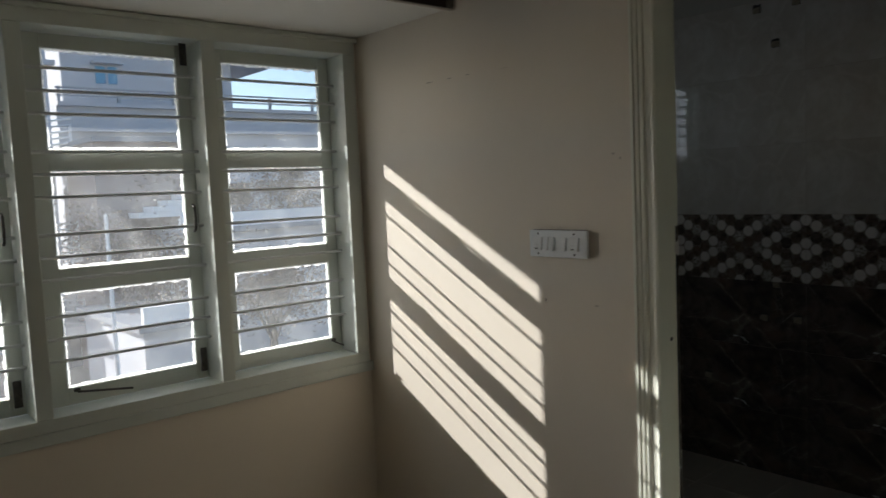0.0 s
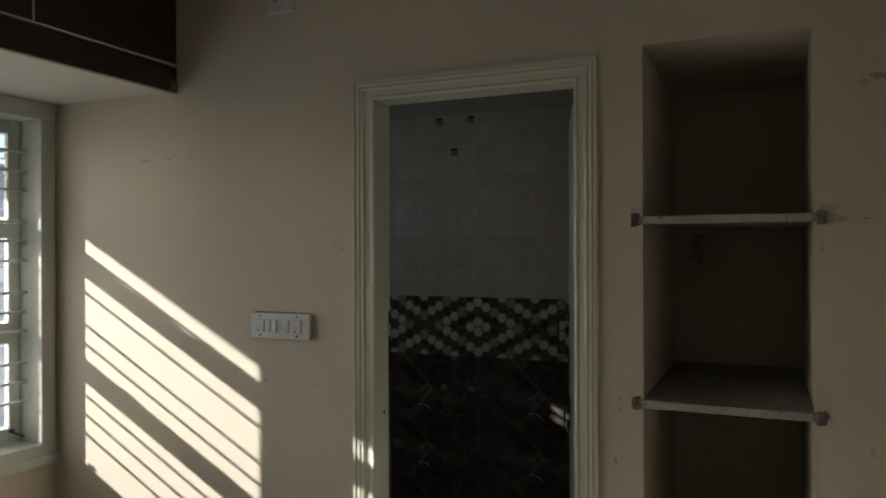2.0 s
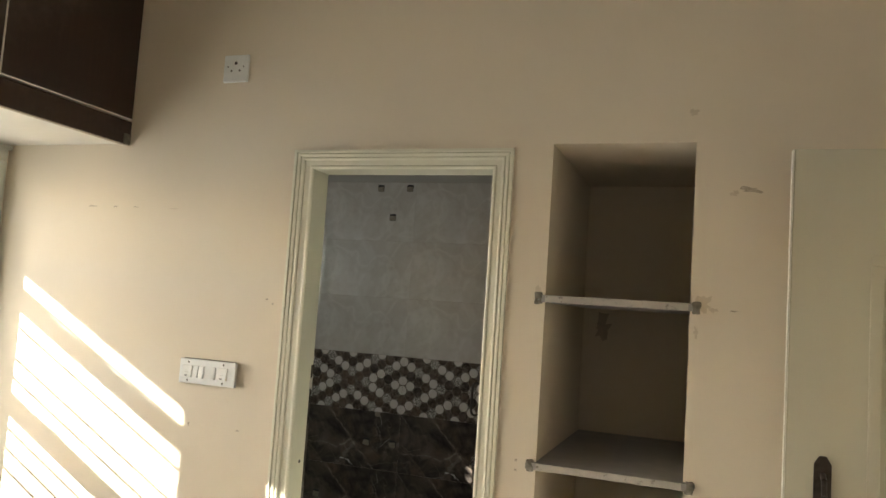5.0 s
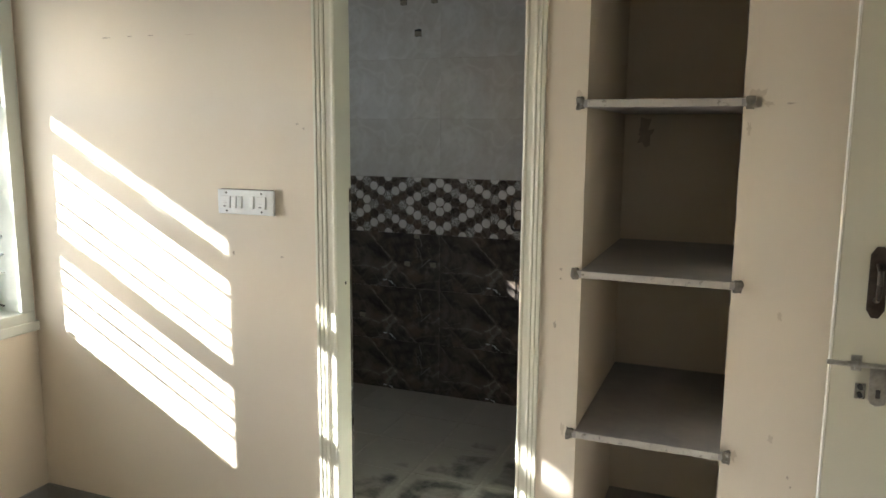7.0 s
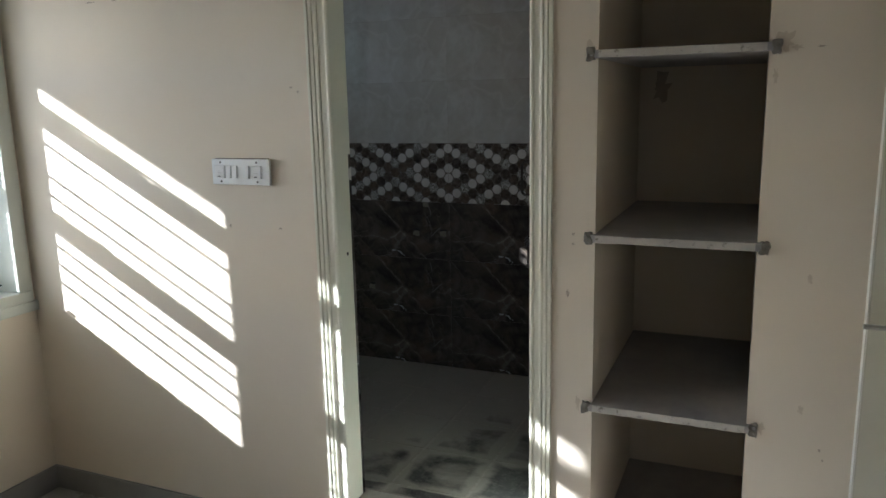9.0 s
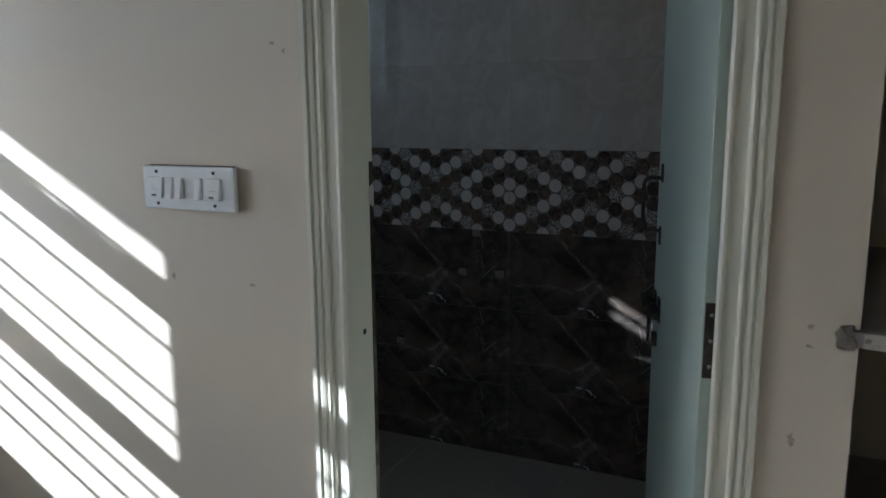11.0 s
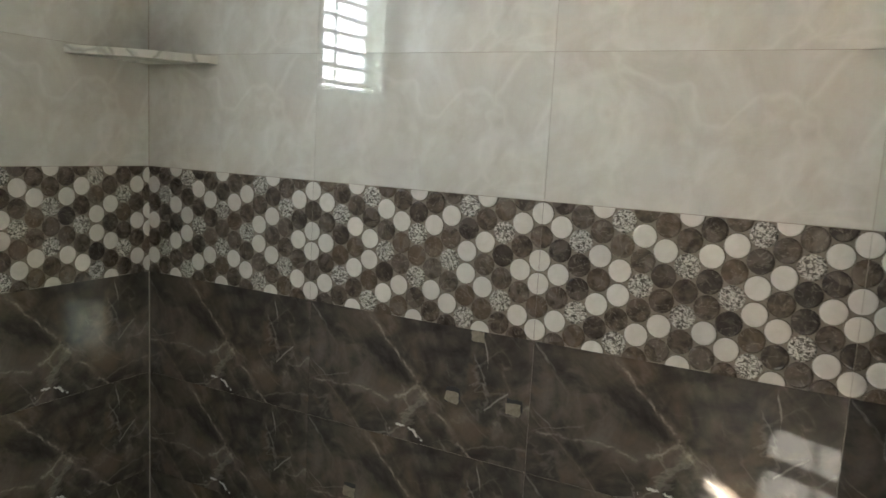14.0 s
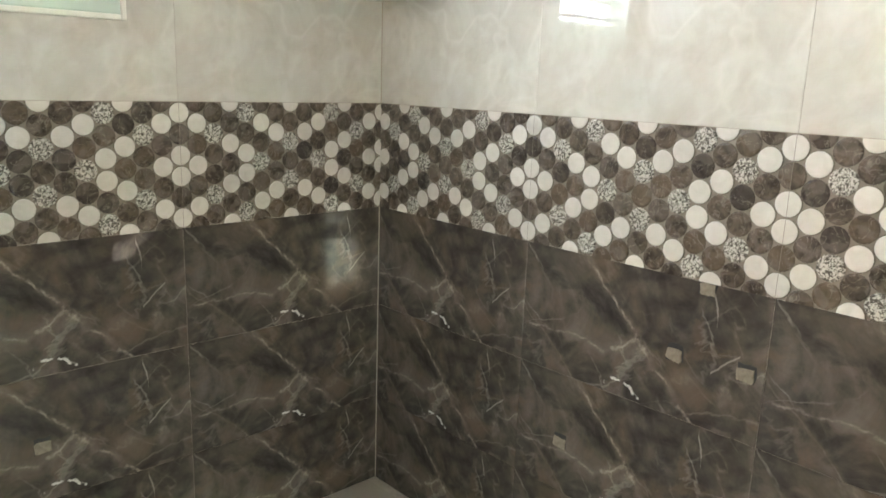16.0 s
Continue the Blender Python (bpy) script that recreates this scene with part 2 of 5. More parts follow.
n1 = k.noise(5.0, 7, 0.62, 1.2)
n2 = k.noise(24.0, 6, 0.65, 0.6)
n3 = k.noise(7.0, 4, 0.5, 0.9, slanted(k, -40, 0.55, 1.0))
n4 = k.noise(9.0, 4, 0.55, 0.8, k.stretch(1.1, 1.0, 1.3))
c = k.mix(k.ramp(n1, (0.37, 0.0), (0.53, 0.36), (0.70, 1.0)), (0.033, 0.029, 0.027), (0.172, 0.148, 0.127))
c = k.mix(k.times(k.ramp(n3, (0.50, 0.0), (0.60, 1.0)), 0.34), c, (0.18, 0.150, 0.118))
c = k.mix(k.times(k.ramp(n4, (0.57, 0.0), (0.66, 1.0)), 0.30), c, (0.18, 0.130, 0.088))
c = k.mix(k.times(k.ramp(n4, (0.38, 1.0), (0.53, 0.0)), 0.72), c, (0.035, 0.0305, 0.0285))
c = k.mix(k.times(k.ramp(n2, (0.45, 0.0), (0.7, 1.0)), 0.22), c, (0.15, 0.128, 0.108))
gate = k.ramp(k.noise(5.0, 3, 0.5), (0.44, 0.0), (0.62, 1.0))
gate2 = k.ramp(k.noise(7.0, 3, 0.5, 0.0, k.stretch(1.3, 1, 0.8)), (0.52, 0.0), (0.64, 1.0))


def rough_warp(scale, amount, vec):
    """Pushes the coordinates about so that veins run ragged."""
    n = k.add("ShaderNodeTexNoise")
    n.inputs["Scale"].default_value, n.inputs["Detail"].default_value, n.inputs["Roughness"].default_value = scale, 6.0, 0.62
    k.link(vec, n.inputs["Vector"])
    s = k.add("ShaderNodeVectorMath", operation="SCALE")
    s.inputs["Scale"].default_value = amount
    k.link(n.outputs["Color"], s.inputs[0])
    a = k.add("ShaderNodeVectorMath", operation="ADD")
    k.link(vec, a.inputs[0])
    k.link(s.outputs[0], a.inputs[1])
    return a.outputs[0]


v1 = k.cracks(4.2, rough_warp(8.0, 0.16, turned(k, 35, 0.7, 1.5)))
long1 = rough_warp(4.5, 0.20, slanted(k, -46, 0.34, 1.0))
long2 = rough_warp(6.0, 0.16, slanted(k, 30, 0.40, 1.0))
gate3 = k.ramp(k.noise(3.6, 3, 0.5, 0.0, k.stretch(1.0, 1.0, 1.2)), (0.42, 0.0), (0.56, 1.0))
bold = k.noise(3.4, 1, 0.4, 0.0, long1)
thin = k.noise(7.0, 1, 0.4, 0.0, long1)
counter = k.noise(6.5, 1, 0.4, 0.0, long2)
c = k.mix(k.times(k.times(k.ramp(v1, (0.0, 1.0), (0.12, 0.0)), gate), 0.25), c, (0.22, 0.18, 0.145))
c = k.mix(k.times(k.times(k.ramp(bold, (0.45, 0.0), (0.5, 1.0), (0.55, 0.0)), gate3), 0.16), c, (0.24, 0.195, 0.14))
c = k.mix(k.times(k.times(k.ramp(bold, (0.491, 0.0), (0.5, 1.0), (0.509, 0.0)), k.times(gate3, k.ramp(n2, (0.38, 0.15), (0.6, 1.0)))), 0.25), c, (0.46, 0.41, 0.345))
c = k.mix(k.times(k.times(k.ramp(thin, (0.488, 0.0), (0.5, 1.0), (0.512, 0.0)), gate2), 0.28), c, (0.48, 0.455, 0.40))
c = k.mix(k.times(k.times(k.ramp(counter, (0.488, 0.0), (0.5, 1.0), (0.512, 0.0)), gate), 0.30), c, (0.44, 0.41, 0.36))
sep = k.add("ShaderNodeSeparateXYZ")
k.link(k.space, sep.inputs[0])
px, pz = sep.outputs[0], sep.outputs[2]
wander = k.times(k.times(k.times(k.noise(14.0, 4, 0.6), 0.5, "SUBTRACT"), 0.055), k.times(k.times(k.noise(5.0, 1), 0.5, "SUBTRACT"), 0.05), "ADD")
broken = k.ramp(k.noise(22.0, 4, 0.6), (0.44, 0.0), (0.62, 1.0))
smoke = k.ramp(k.noise(11.0, 5, 0.6, 0.8), (0.36, 0.0), (0.64, 1.0))


def stroke(across, width):
    """One in the middle of a stroke, falling to nothing at its width."""
    fall = k.times(k.times(k.times(across, 0.0, "ABSOLUTE"), width, "DIVIDE"), -1.0)
    return k.times(k.times(fall, 1.0, "ADD"), 0.0, "MAXIMUM")


# the long slanting vein of the print, with brown stone above it
slant = k.times(k.times(k.times(k.times(px, 1.03), pz, "ADD"), 0.016, "SUBTRACT"), 0.70)
vein_a = k.times(slant, wander, "ADD")
c = k.mix(k.times(k.times(stroke(k.times(vein_a, 0.042, "SUBTRACT"), 0.05), smoke), 0.55), c, (0.165, 0.122, 0.09))
c = k.mix(k.times(k.times(stroke(vein_a, 0.016), smoke), 0.55), c, (0.26, 0.21, 0.165))
c = k.mix(k.times(k.times(stroke(vein_a, 0.0052), broken), 0.8), c, (0.46, 0.40, 0.335))
# the level vein that meets it from one side
rise = k.times(k.times(k.times(px, 0.06, "ADD"), 0.0, "MAXIMUM"), 0.5)
vein_b = k.times(k.times(k.times(pz, 0.045, "ADD"), rise, "SUBTRACT"), wander, "ADD")
side = k.times(px, 0.02, "LESS_THAN")
c = k.mix(k.times(k.times(k.times(stroke(vein_b, 0.016), smoke), side), 0.5), c, (0.24, 0.20, 0.165))
c = k.mix(k.times(k.times(k.times(stroke(vein_b, 0.0048), broken), side), 0.66), c, (0.42, 0.38, 0.325))
# two short pale dashes
for ox, oz, lean, reach in ((0.221, -0.004, 1.0, 0.028), (0.19, 0.10, -4.0, 0.006)):
    dash = k.times(k.times(pz, oz, "SUBTRACT"), k.times(k.times(px, ox, "SUBTRACT"), lean), "SUBTRACT")
    dash = k.times(k.times(dash, 1.0 / math.hypot(1.0, lean)), k.times(wander, 0.4), "ADD")
    span = k.times(k.times(k.times(px, ox, "SUBTRACT"), 0.0, "ABSOLUTE"), reach, "LESS_THAN")
    c = k.mix(k.times(k.times(stroke(dash, 0.003), span), 0.5), c, (0.50, 0.47, 0.42))
# one short bright fleck that marks every print
arc = k.times(k.times(k.times(sep.outputs[0], -0.02, "SUBTRACT"), k.times(sep.outputs[0], -0.02, "SUBTRACT")), 9.0)
off = k.times(k.times(k.times(sep.outputs[2], -0.112, "SUBTRACT"), arc, "ADD"), k.times(k.times(k.noise(30.0, 3), 0.5, "SUBTRACT"), 0.055), "ADD")
near = k.times(k.times(k.times(off, 0.0, "ABSOLUTE"), 0.0034, "LESS_THAN"), k.times(k.times(k.times(sep.outputs[0], -0.01, "SUBTRACT"), 0.0, "ABSOLUTE"), 0.05, "LESS_THAN"))
near = k.times(near, k.ramp(k.noise(60.0, 3), (0.42, 0.0), (0.52, 1.0)))
c = k.mix(k.times(near, 0.9), c, (0.70, 0.68, 0.65))
M_EMPERADOR = k.colour(c).rough(k.noise(3.0), 0.02, 0.05).bump(k.noise(3.0, 1), 0.02, 0.001).m


def pebble(name, a, b, veined=False, speckle=False):
    """Glazed round pebbles, each a little different from the next."""
    k = Mat(name, 0.045)
    r = k.random()
    shift = k.add("ShaderNodeVectorMath", operation="ADD")
    off = k.add("ShaderNodeCombineXYZ")
    k.link(k.times(r, 40.0), off.inputs[0])
    k.link(k.times(r, 23.0), off.inputs[2])
    k.link(k.space, shift.inputs[0])
    k.link(off.outputs[0], shift.inputs[1])
    vec = shift.outputs[0]
    if speckle:
        n = k.noise(215.0, 2, 0.5, 1.3, vec)
        c = k.mix(k.ramp(n, (0.47, 0.0), (0.53, 1.0)), a, b)
        k.b.inputs["Roughness"].default_value = 0.25
        return k.colour(c).bump(n, 0.3, 0.0008).m
    n = k.noise(38.0, 5, 0.6, 0.7, vec)
    c = k.mix(k.ramp(n, (0.35, 0.0), (0.7, 1.0)), a, b)
    if veined:
        c = k.mix(k.ramp(r, (0.0, 0.6), (0.3, 0.0), (0.76, 0.0), (0.95, 0.5)), c, k.mix(k.times(r, 0.5, "GREATER_THAN"), (0.030, 0.026, 0.026), k.mix(n, (0.07, 0.052, 0.036), (0.22, 0.165, 0.115))))
        broad = k.noise(24.0, 2, 0.5, 0.4, vec)
        c = k.mix(k.times(k.ramp(broad, (0.52, 0.0), (0.58, 1.0)), 0.35), c, (0.20, 0.175, 0.15))
        vein = k.ramp(k.noise(26.0, 3, 0.5, 1.5, vec), (0.487, 0.0), (0.5, 1.0), (0.513, 0.0))
        c = k.mix(k.times(vein, 0.35), c, (0.40, 0.355, 0.305))
    return k.colour(c).m


M_WHITEPEB = pebble("white_pebble_glaze", (0.60, 0.56, 0.515), (0.68, 0.64, 0.60))
M_DARKPEB = pebble("brown_pebble_glaze", (0.045, 0.0345, 0.0275), (0.15, 0.119, 0.094), veined=True)
M_SPECPEB = pebble("speckled_pebble_glaze", (0.10, 0.088, 0.074), (0.60, 0.565, 0.51), speckle=True)

# window glass: clear, with dust and a ragged rim of old paint
def glass(name, dust, rim):
    k = Mat(name, 0.02)
    clear = k.add("ShaderNodeBsdfTransparent")
    gloss = k.add("ShaderNodeBsdfGlossy")
    gloss.inputs["Roughness"].default_value = 0.03
    fres = k.add("ShaderNodeFresnel")
    first = k.add("ShaderNodeMixShader")
    k.link(fres.outputs[0], first.inputs[0])
    k.link(clear.outputs[0], first.inputs[1])
    k.link(gloss.outputs[0], first.inputs[2])
    film = k.add("ShaderNodeBsdfTranslucent")
    film.inputs["Color"].default_value = (0.75, 0.74, 0.70, 1)
    n = k.noise(9.0, 6, 0.7)
    streak = k.noise(22.0, 4, 0.6, 0.5, k.stretch(1, 1.6, 0.8))
    d = k.times(k.ramp(n, (0.3, 0.25), (0.75, 1.0)), dust)
    d = k.times(d, k.times(k.ramp(streak, (0.66, 0.0), (0.72, 1.0)), dust * 1.2), "ADD")
    if rim:
        fleck = k.times(k.ramp(k.noise(120.0, 2, 0.5), (0.70, 0.0), (0.74, 1.0)), k.ramp(k.noise(7.0, 2), (0.48, 0.0), (0.62, 1.0)))
        d = k.times(d, k.times(fleck, 0.7), "ADD")
        sep = k.add("ShaderNodeSeparateXYZ")
        k.link(k.coord.outputs["Generated"], sep.inputs[0])
        wob = k.times(k.times(k.noise(26.0, 5, 0.7), 0.5, "SUBTRACT"), 0.085)
        patch = k.ramp(k.noise(40.0, 4, 0.6), (0.38, 0.35), (0.6, 1.0))
        for axis, width in ((1, 0.017), (2, 0.024)):
            edge = k.times(k.times(k.times(sep.outputs[axis], 0.5, "SUBTRACT"), 1.0), 1.0)
            edge = k.times(k.times(edge, 0.0, "ABSOLUTE"), wob, "ADD")
            d = k.times(d, k.times(k.times(edge, 0.5 - width, "GREATER_THAN"), k.times(patch, 0.8)), "ADD")
    d = k.times(d, 0.95, "MINIMUM")
    last = k.add("ShaderNodeMixShader")
    k.link(d, last.inputs[0])
    k.link(first.outputs[0], last.inputs[1])
    k.link(film.outputs[0], last.inputs[2])
    k.link(last.outputs[0], k.out.inputs["Surface"])
    return k.m


M_GLASS = glass("dusty_window_glass", 0.075, True)
M_GLASS_LOW = glass("dirty_window_glass", 0.095, True)
k = Mat("white_paint_smear", 0.6)
film = k.add("ShaderNodeBsdfTranslucent")
film.inputs["Color"].default_value = (0.8, 0.79, 0.74, 1)
half = k.add("ShaderNodeMixShader")
k.link(k.ramp(k.noise(60.0, 4), (0.35, 0.45), (0.65, 1.0)), half.inputs[0])
k.link(k.b.outputs[0], half.inputs[1])
k.link(film.outputs[0], half.inputs[2])
k.link(half.outputs[0], k.out.inputs["Surface"])
M_SMEAR = k.m
M_VENTGLASS = glass("ventilator_glass", 0.06, False)


# ---- building helpers ----
ORG = {}


def thing(name, base, label, category, group="", kind=""):
    """An empty at the base of a thing that parents its parts."""
    ob = new(name)
    ob.location = base
    ORG[ob] = Vector(base)
    return tagged(ob, label, category, group, kind)


def part(name, bm, material, parent=None, label="", smooth=False):
    """Links a bmesh (in the parent's frame of reference) as one mesh object, its origin at the middle of its bounds."""
    xs = [v.co for v in bm.verts]
    lo = Vector([min(v[i] for v in xs) for i in range(3)])
    hi = Vector([max(v[i] for v in xs) for i in range(3)])
    mid = (lo + hi) / 2
    bmesh.ops.translate(bm, verts=bm.verts, vec=-mid)
    bmesh.ops.recalc_face_normals(bm, faces=bm.faces)
    me = bpy.data.meshes.new(name)
    bm.to_mesh(me)
    bm.free()
    me.materials.append(material)
    if smooth:
        me.polygons.foreach_set("use_smooth", [True] * len(me.polygons))
    ob = new(name, me)
    ORG[ob] = mid
    if parent:
        ob.parent = parent
        ob.location = mid - ORG[parent]
    else:
        ob.location = mid
    if label:
        ob["label"] = label
    return ob


def put_box(bm, x, y, z, bevel=0.0, segments=2):
    c = bmesh.ops.create_cube(bm, size=1.0)
    vs = c["verts"]
    for v in vs:
        v.co = Vector((x[0] + (v.co.x + 0.5) * (x[1] - x[0]), y[0] + (v.co.y + 0.5) * (y[1] - y[0]), z[0] + (v.co.z + 0.5) * (z[1] - z[0])))
    if bevel:
        es = list({e for v in vs for e in v.link_edges})
        bmesh.ops.bevel(bm, geom=es, offset=bevel, segments=segments, affect="EDGES", profile=0.6)


def box(name, x, y, z, material, parent=None, bevel=0.0, label="", segments=2):
    bm = bmesh.new()
    put_box(bm, x, y, z, bevel, segments)
    return part(name, bm, material, parent, label)


def put_rod(bm, a, b, r, sides=12, r2=None):
    a, b = Vector(a), Vector(b)
    d = b - a
    m = Matrix.Translation((a + b) / 2) @ d.to_track_quat("Z", "Y").to_matrix().to_4x4()
    bmesh.ops.create_cone(bm, cap_ends=True, segments=sides, radius1=r, radius2=r if r2 is None else r2, depth=d.length, matrix=m)


def rod(name, a, b, r, material, parent=None, label="", sides=12):
    bm = bmesh.new()
    put_rod(bm, a, b, r, sides)
    ob = part(name, bm, material, parent, label)
    return ob


def prism(name, outline, axis, lo, hi, material, parent=None, bevel=0.0, label=""):
    """An outline in the two other axes, drawn out along the axis."""
    bm = bmesh.new()
    place = {"x": lambda u, v, w: (w, u, v), "y": lambda u, v, w: (u, w, v), "z": lambda u, v, w: (u, v, w)}[axis]
    a = [bm.verts.new(place(u, v, lo)) for u, v in outline]
    b = [bm.verts.new(place(u, v, hi)) for u, v in outline]
    n = len(outline)
    bm.faces.new(a)
    bm.faces.new(b[::-1])
    for i in range(n):
        bm.faces.new((a[i], b[i], b[(i + 1) % n], a[(i + 1) % n]))
    if bevel:
        bmesh.ops.bevel(bm, geom=list(bm.edges), offset=bevel, segments=2, affect="EDGES", profile=0.6)
    return part(name, bm, material, parent, label)


def wall(name, axis, near, far, u, z, holes, material, label, category="wall"):
    """A wall square to the axis from near to far, along u and z, with openings (u0, u1, z0, z1) right through it."""
    us = sorted({*u, *(h[0] for h in holes), *(h[1] for h in holes)})
    zs = sorted({*z, *(h[2] for h in holes), *(h[3] for h in holes)})
    us = [a for a in us if u[0] <= a <= u[1]]
    zs = [a for a in zs if z[0] <= a <= z[1]]
    bm = bmesh.new()
    cache = {}

    def vert(w, a, b):
        key = (w, round(a, 5), round(b, 5))
        if key not in cache:
            cache[key] = bm.verts.new((w, a, b) if axis == "x" else (a, w, b))
        return cache[key]

    def solid(i, j):
        if not (0 <= i < len(us) - 1 and 0 <= j < len(zs) - 1):
            return False
        a, b = (us[i] + us[i + 1]) / 2, (zs[j] + zs[j + 1]) / 2
        return not any(h[0] < a < h[1] and h[2] < b < h[3] for h in holes)

    for i in range(len(us) - 1):
        for j in range(len(zs) - 1):
            if not solid(i, j):
                continue
            a0, a1, b0, b1 = us[i], us[i + 1], zs[j], zs[j + 1]
            for w in (near, far):
                bm.faces.new([vert(w, a0, b0), vert(w, a1, b0), vert(w, a1, b1), vert(w, a0, b1)])
            for open_side, p, q in ((not solid(i - 1, j), (a0, b0), (a0, b1)), (not solid(i + 1, j), (a1, b0), (a1, b1)),
                                    (not solid(i, j - 1), (a0, b0), (a1, b0)), (not solid(i, j + 1), (a0, b1), (a1, b1))):
                if open_side:
                    bm.faces.new([vert(near, *p), vert(near, *q), vert(far, *q), vert(far, *p)])
    ob = part(name, bm, material)
    return tagged(ob, label, category, "", "structure")


def blot(name, x, z, w, h, material, parent, y=1.7994, seed=0, points=17):
    """A thin ragged scuff on the plane of the north wall, also used for painted shade."""
    rnd = random.Random(seed)
    bm = bmesh.new()
    ring = []
    for i in range(points):
        a = 2 * math.pi * i / points
        r = 0.5 * rnd.uniform(0.3, 1.05)
        ring.append(bm.verts.new((x + w * r * math.cos(a), y, z + h * r * math.sin(a))))
    f = bm.faces.new(ring)
    e = bmesh.ops.extrude_face_region(bm, geom=[f])
    bmesh.ops.translate(bm, verts=[v for v in e["geom"] if isinstance(v, bmesh.types.BMVert)], vec=(0, 0.0012, 0))
    return part(name, bm, material, parent)


# ---- the bedroom ----
XW, YN, XE, YS, TOP, FZ = -2.715, 1.8, 1.0, -2.4, 3.0, -0.055
DOOR = (-1.261, -0.612, 2.056)
north = wall("wall_north", "y", YN, YN + 0.08, (XW - 0.2, XE + 0.12), (-0.2, TOP), [(-1.318, -0.557, 0.0, 2.111), (-0.42, 0.003, 0.0, 2.137)], M_WALL, "cream painted plaster wall with scuffs and a sunlit patch")
wall("wall_west", "x", XW - 0.2, XW, (YS, YN), (-0.2, TOP), [(-0.795, 1.785, 0.765, 2.145)], M_WALL, "cream painted plaster wall under the window")
# unseen wall closing the room, set far back so less light bounces north
wall("wall_south", "y", YS - 0.12, YS, (XW - 0.2, XE + 0.12), (-0.2, TOP), [], M_WALL, "plain cream painted plaster wall out of view")
wall("wall_east", "x", XE, XE + 0.12, (YS, YN), (-0.2, TOP), [], M_WALL, "plain cream painted plaster wall out of view")
tagged(box("ceiling", (XW - 0.2, XE + 0.12), (YS - 0.12, YN + 0.08), (TOP, TOP + 0.12), M_CEIL), "white painted plaster ceiling", "ceiling", "", "structure")
floor = tagged(box("floor", (XW - 0.2, XE + 0.12), (YS - 0.12, YN + 0.08), (-0.2, FZ - 0.004), M_GROUT), "cream polished vitrified tile floor", "floor", "", "structure")

# niche with stone shelves
NX0, NX1, NY, NZ = -0.42, 0.003, 2.56, 2.137
niche = thing("wall_niche", (-0.21, 2.1, 0.0), "cream painted recessed wall niche with stone shelves", "niche", "", "structure")
box("back_panel", (NX0 - 0.06, NX1 + 0.06), (NY, NY + 0.06), (-0.02, NZ + 0.06), M_WALL, niche)
for nm, a, b in (("side_panel", NX0 - 0.06, NX0), ("side_panel", NX1, NX1 + 0.06)):
    box(nm, (a, b), (YN + 0.0805, NY - 0.0005), (-0.02, NZ + 0.06), M_WALL, niche)
box("top_panel", (NX0 + 0.0005, NX1 - 0.0005), (YN + 0.0805, NY - 0.0005), (NZ, NZ + 0.06), M_WALL, niche)
box("bottom_slab", (NX0 + 0.0005, NX1 - 0.0005), (YN + 0.002, NY - 0.0005), (0.0, NICHE_FLOOR), M_STONE, niche, 0.002)


def shelf(z):
    w = 0.011
    ob = thing("niche_shelf", (-0.21, 1.95, z - w), "grey rough stone shelf slab built into the wall niche", "shelf", "shelves in the niche")
    outline = [(NX0 + 0.001, NY - 0.001), (NX0 + 0.001, 1.797), (NX0 - 0.024, 1.797), (NX0 - 0.026, 1.783), (NX1 + 0.026, 1.782), (NX1 + 0.024, 1.797), (NX1 - 0.001, 1.797), (NX1 - 0.001, NY - 0.001)]
    prism("slab", outline, "z", z - w, z + w, M_STONE, ob, 0.0016)
    # front strip, paler than the slab and flecked with dark
    bm = bmesh.new()
    put_box(bm, (NX0 + 0.004, NX1 - 0.004), (1.7795, 1.7815), (z - w + 0.001, z + w - 0.001))
    bmesh.ops.subdivide_edges(bm, edges=[e for e in bm.edges if abs(e.verts[0].co.x - e.verts[1].co.x) > 0.1], cuts=60)
    for v in bm.verts:
        v.co += Vector((0, 0.0006, 0.0024)) * noise.noise(v.co * 60)
    part("sawn_edge", bm, M_PALE_EDGE, ob, "pale stone front edge")
    for i, x in enumerate((NX0 - 0.018, NX1 + 0.018)):
        bm = bmesh.new()
        put_box(bm, (x - 0.011, x + 0.011), (1.780, 1.7965), (z - 0.017, z + 0.017), 0.005, 2)
        bmesh.ops.subdivide_edges(bm, edges=list(bm.edges), cuts=2, use_grid_fill=True)
        for v in bm.verts:
            v.co += 0.007 * noise.noise_vector(v.co * 70 + Vector((i * 7, 0, z * 9)))
        part("cement_dab", bm, M_CEMENT, ob, "rough grey cement dab holding the slab")


for z in (1.653, 1.149, 0.644):
    shelf(z)
# first blot paints the corner shade below the top shelf; others are wall stains
blot("stain", -0.345, 1.57, 0.11, 0.12, M_NICHE_SHADE, niche, 2.5594, 71)
blot("stain", 0.038, 1.665, 0.06, 0.07, M_SMUDGE, north, seed=72)
blot("stain", -0.445, 1.665, 0.035, 0.08, M_SMUDGE, north, seed=73)

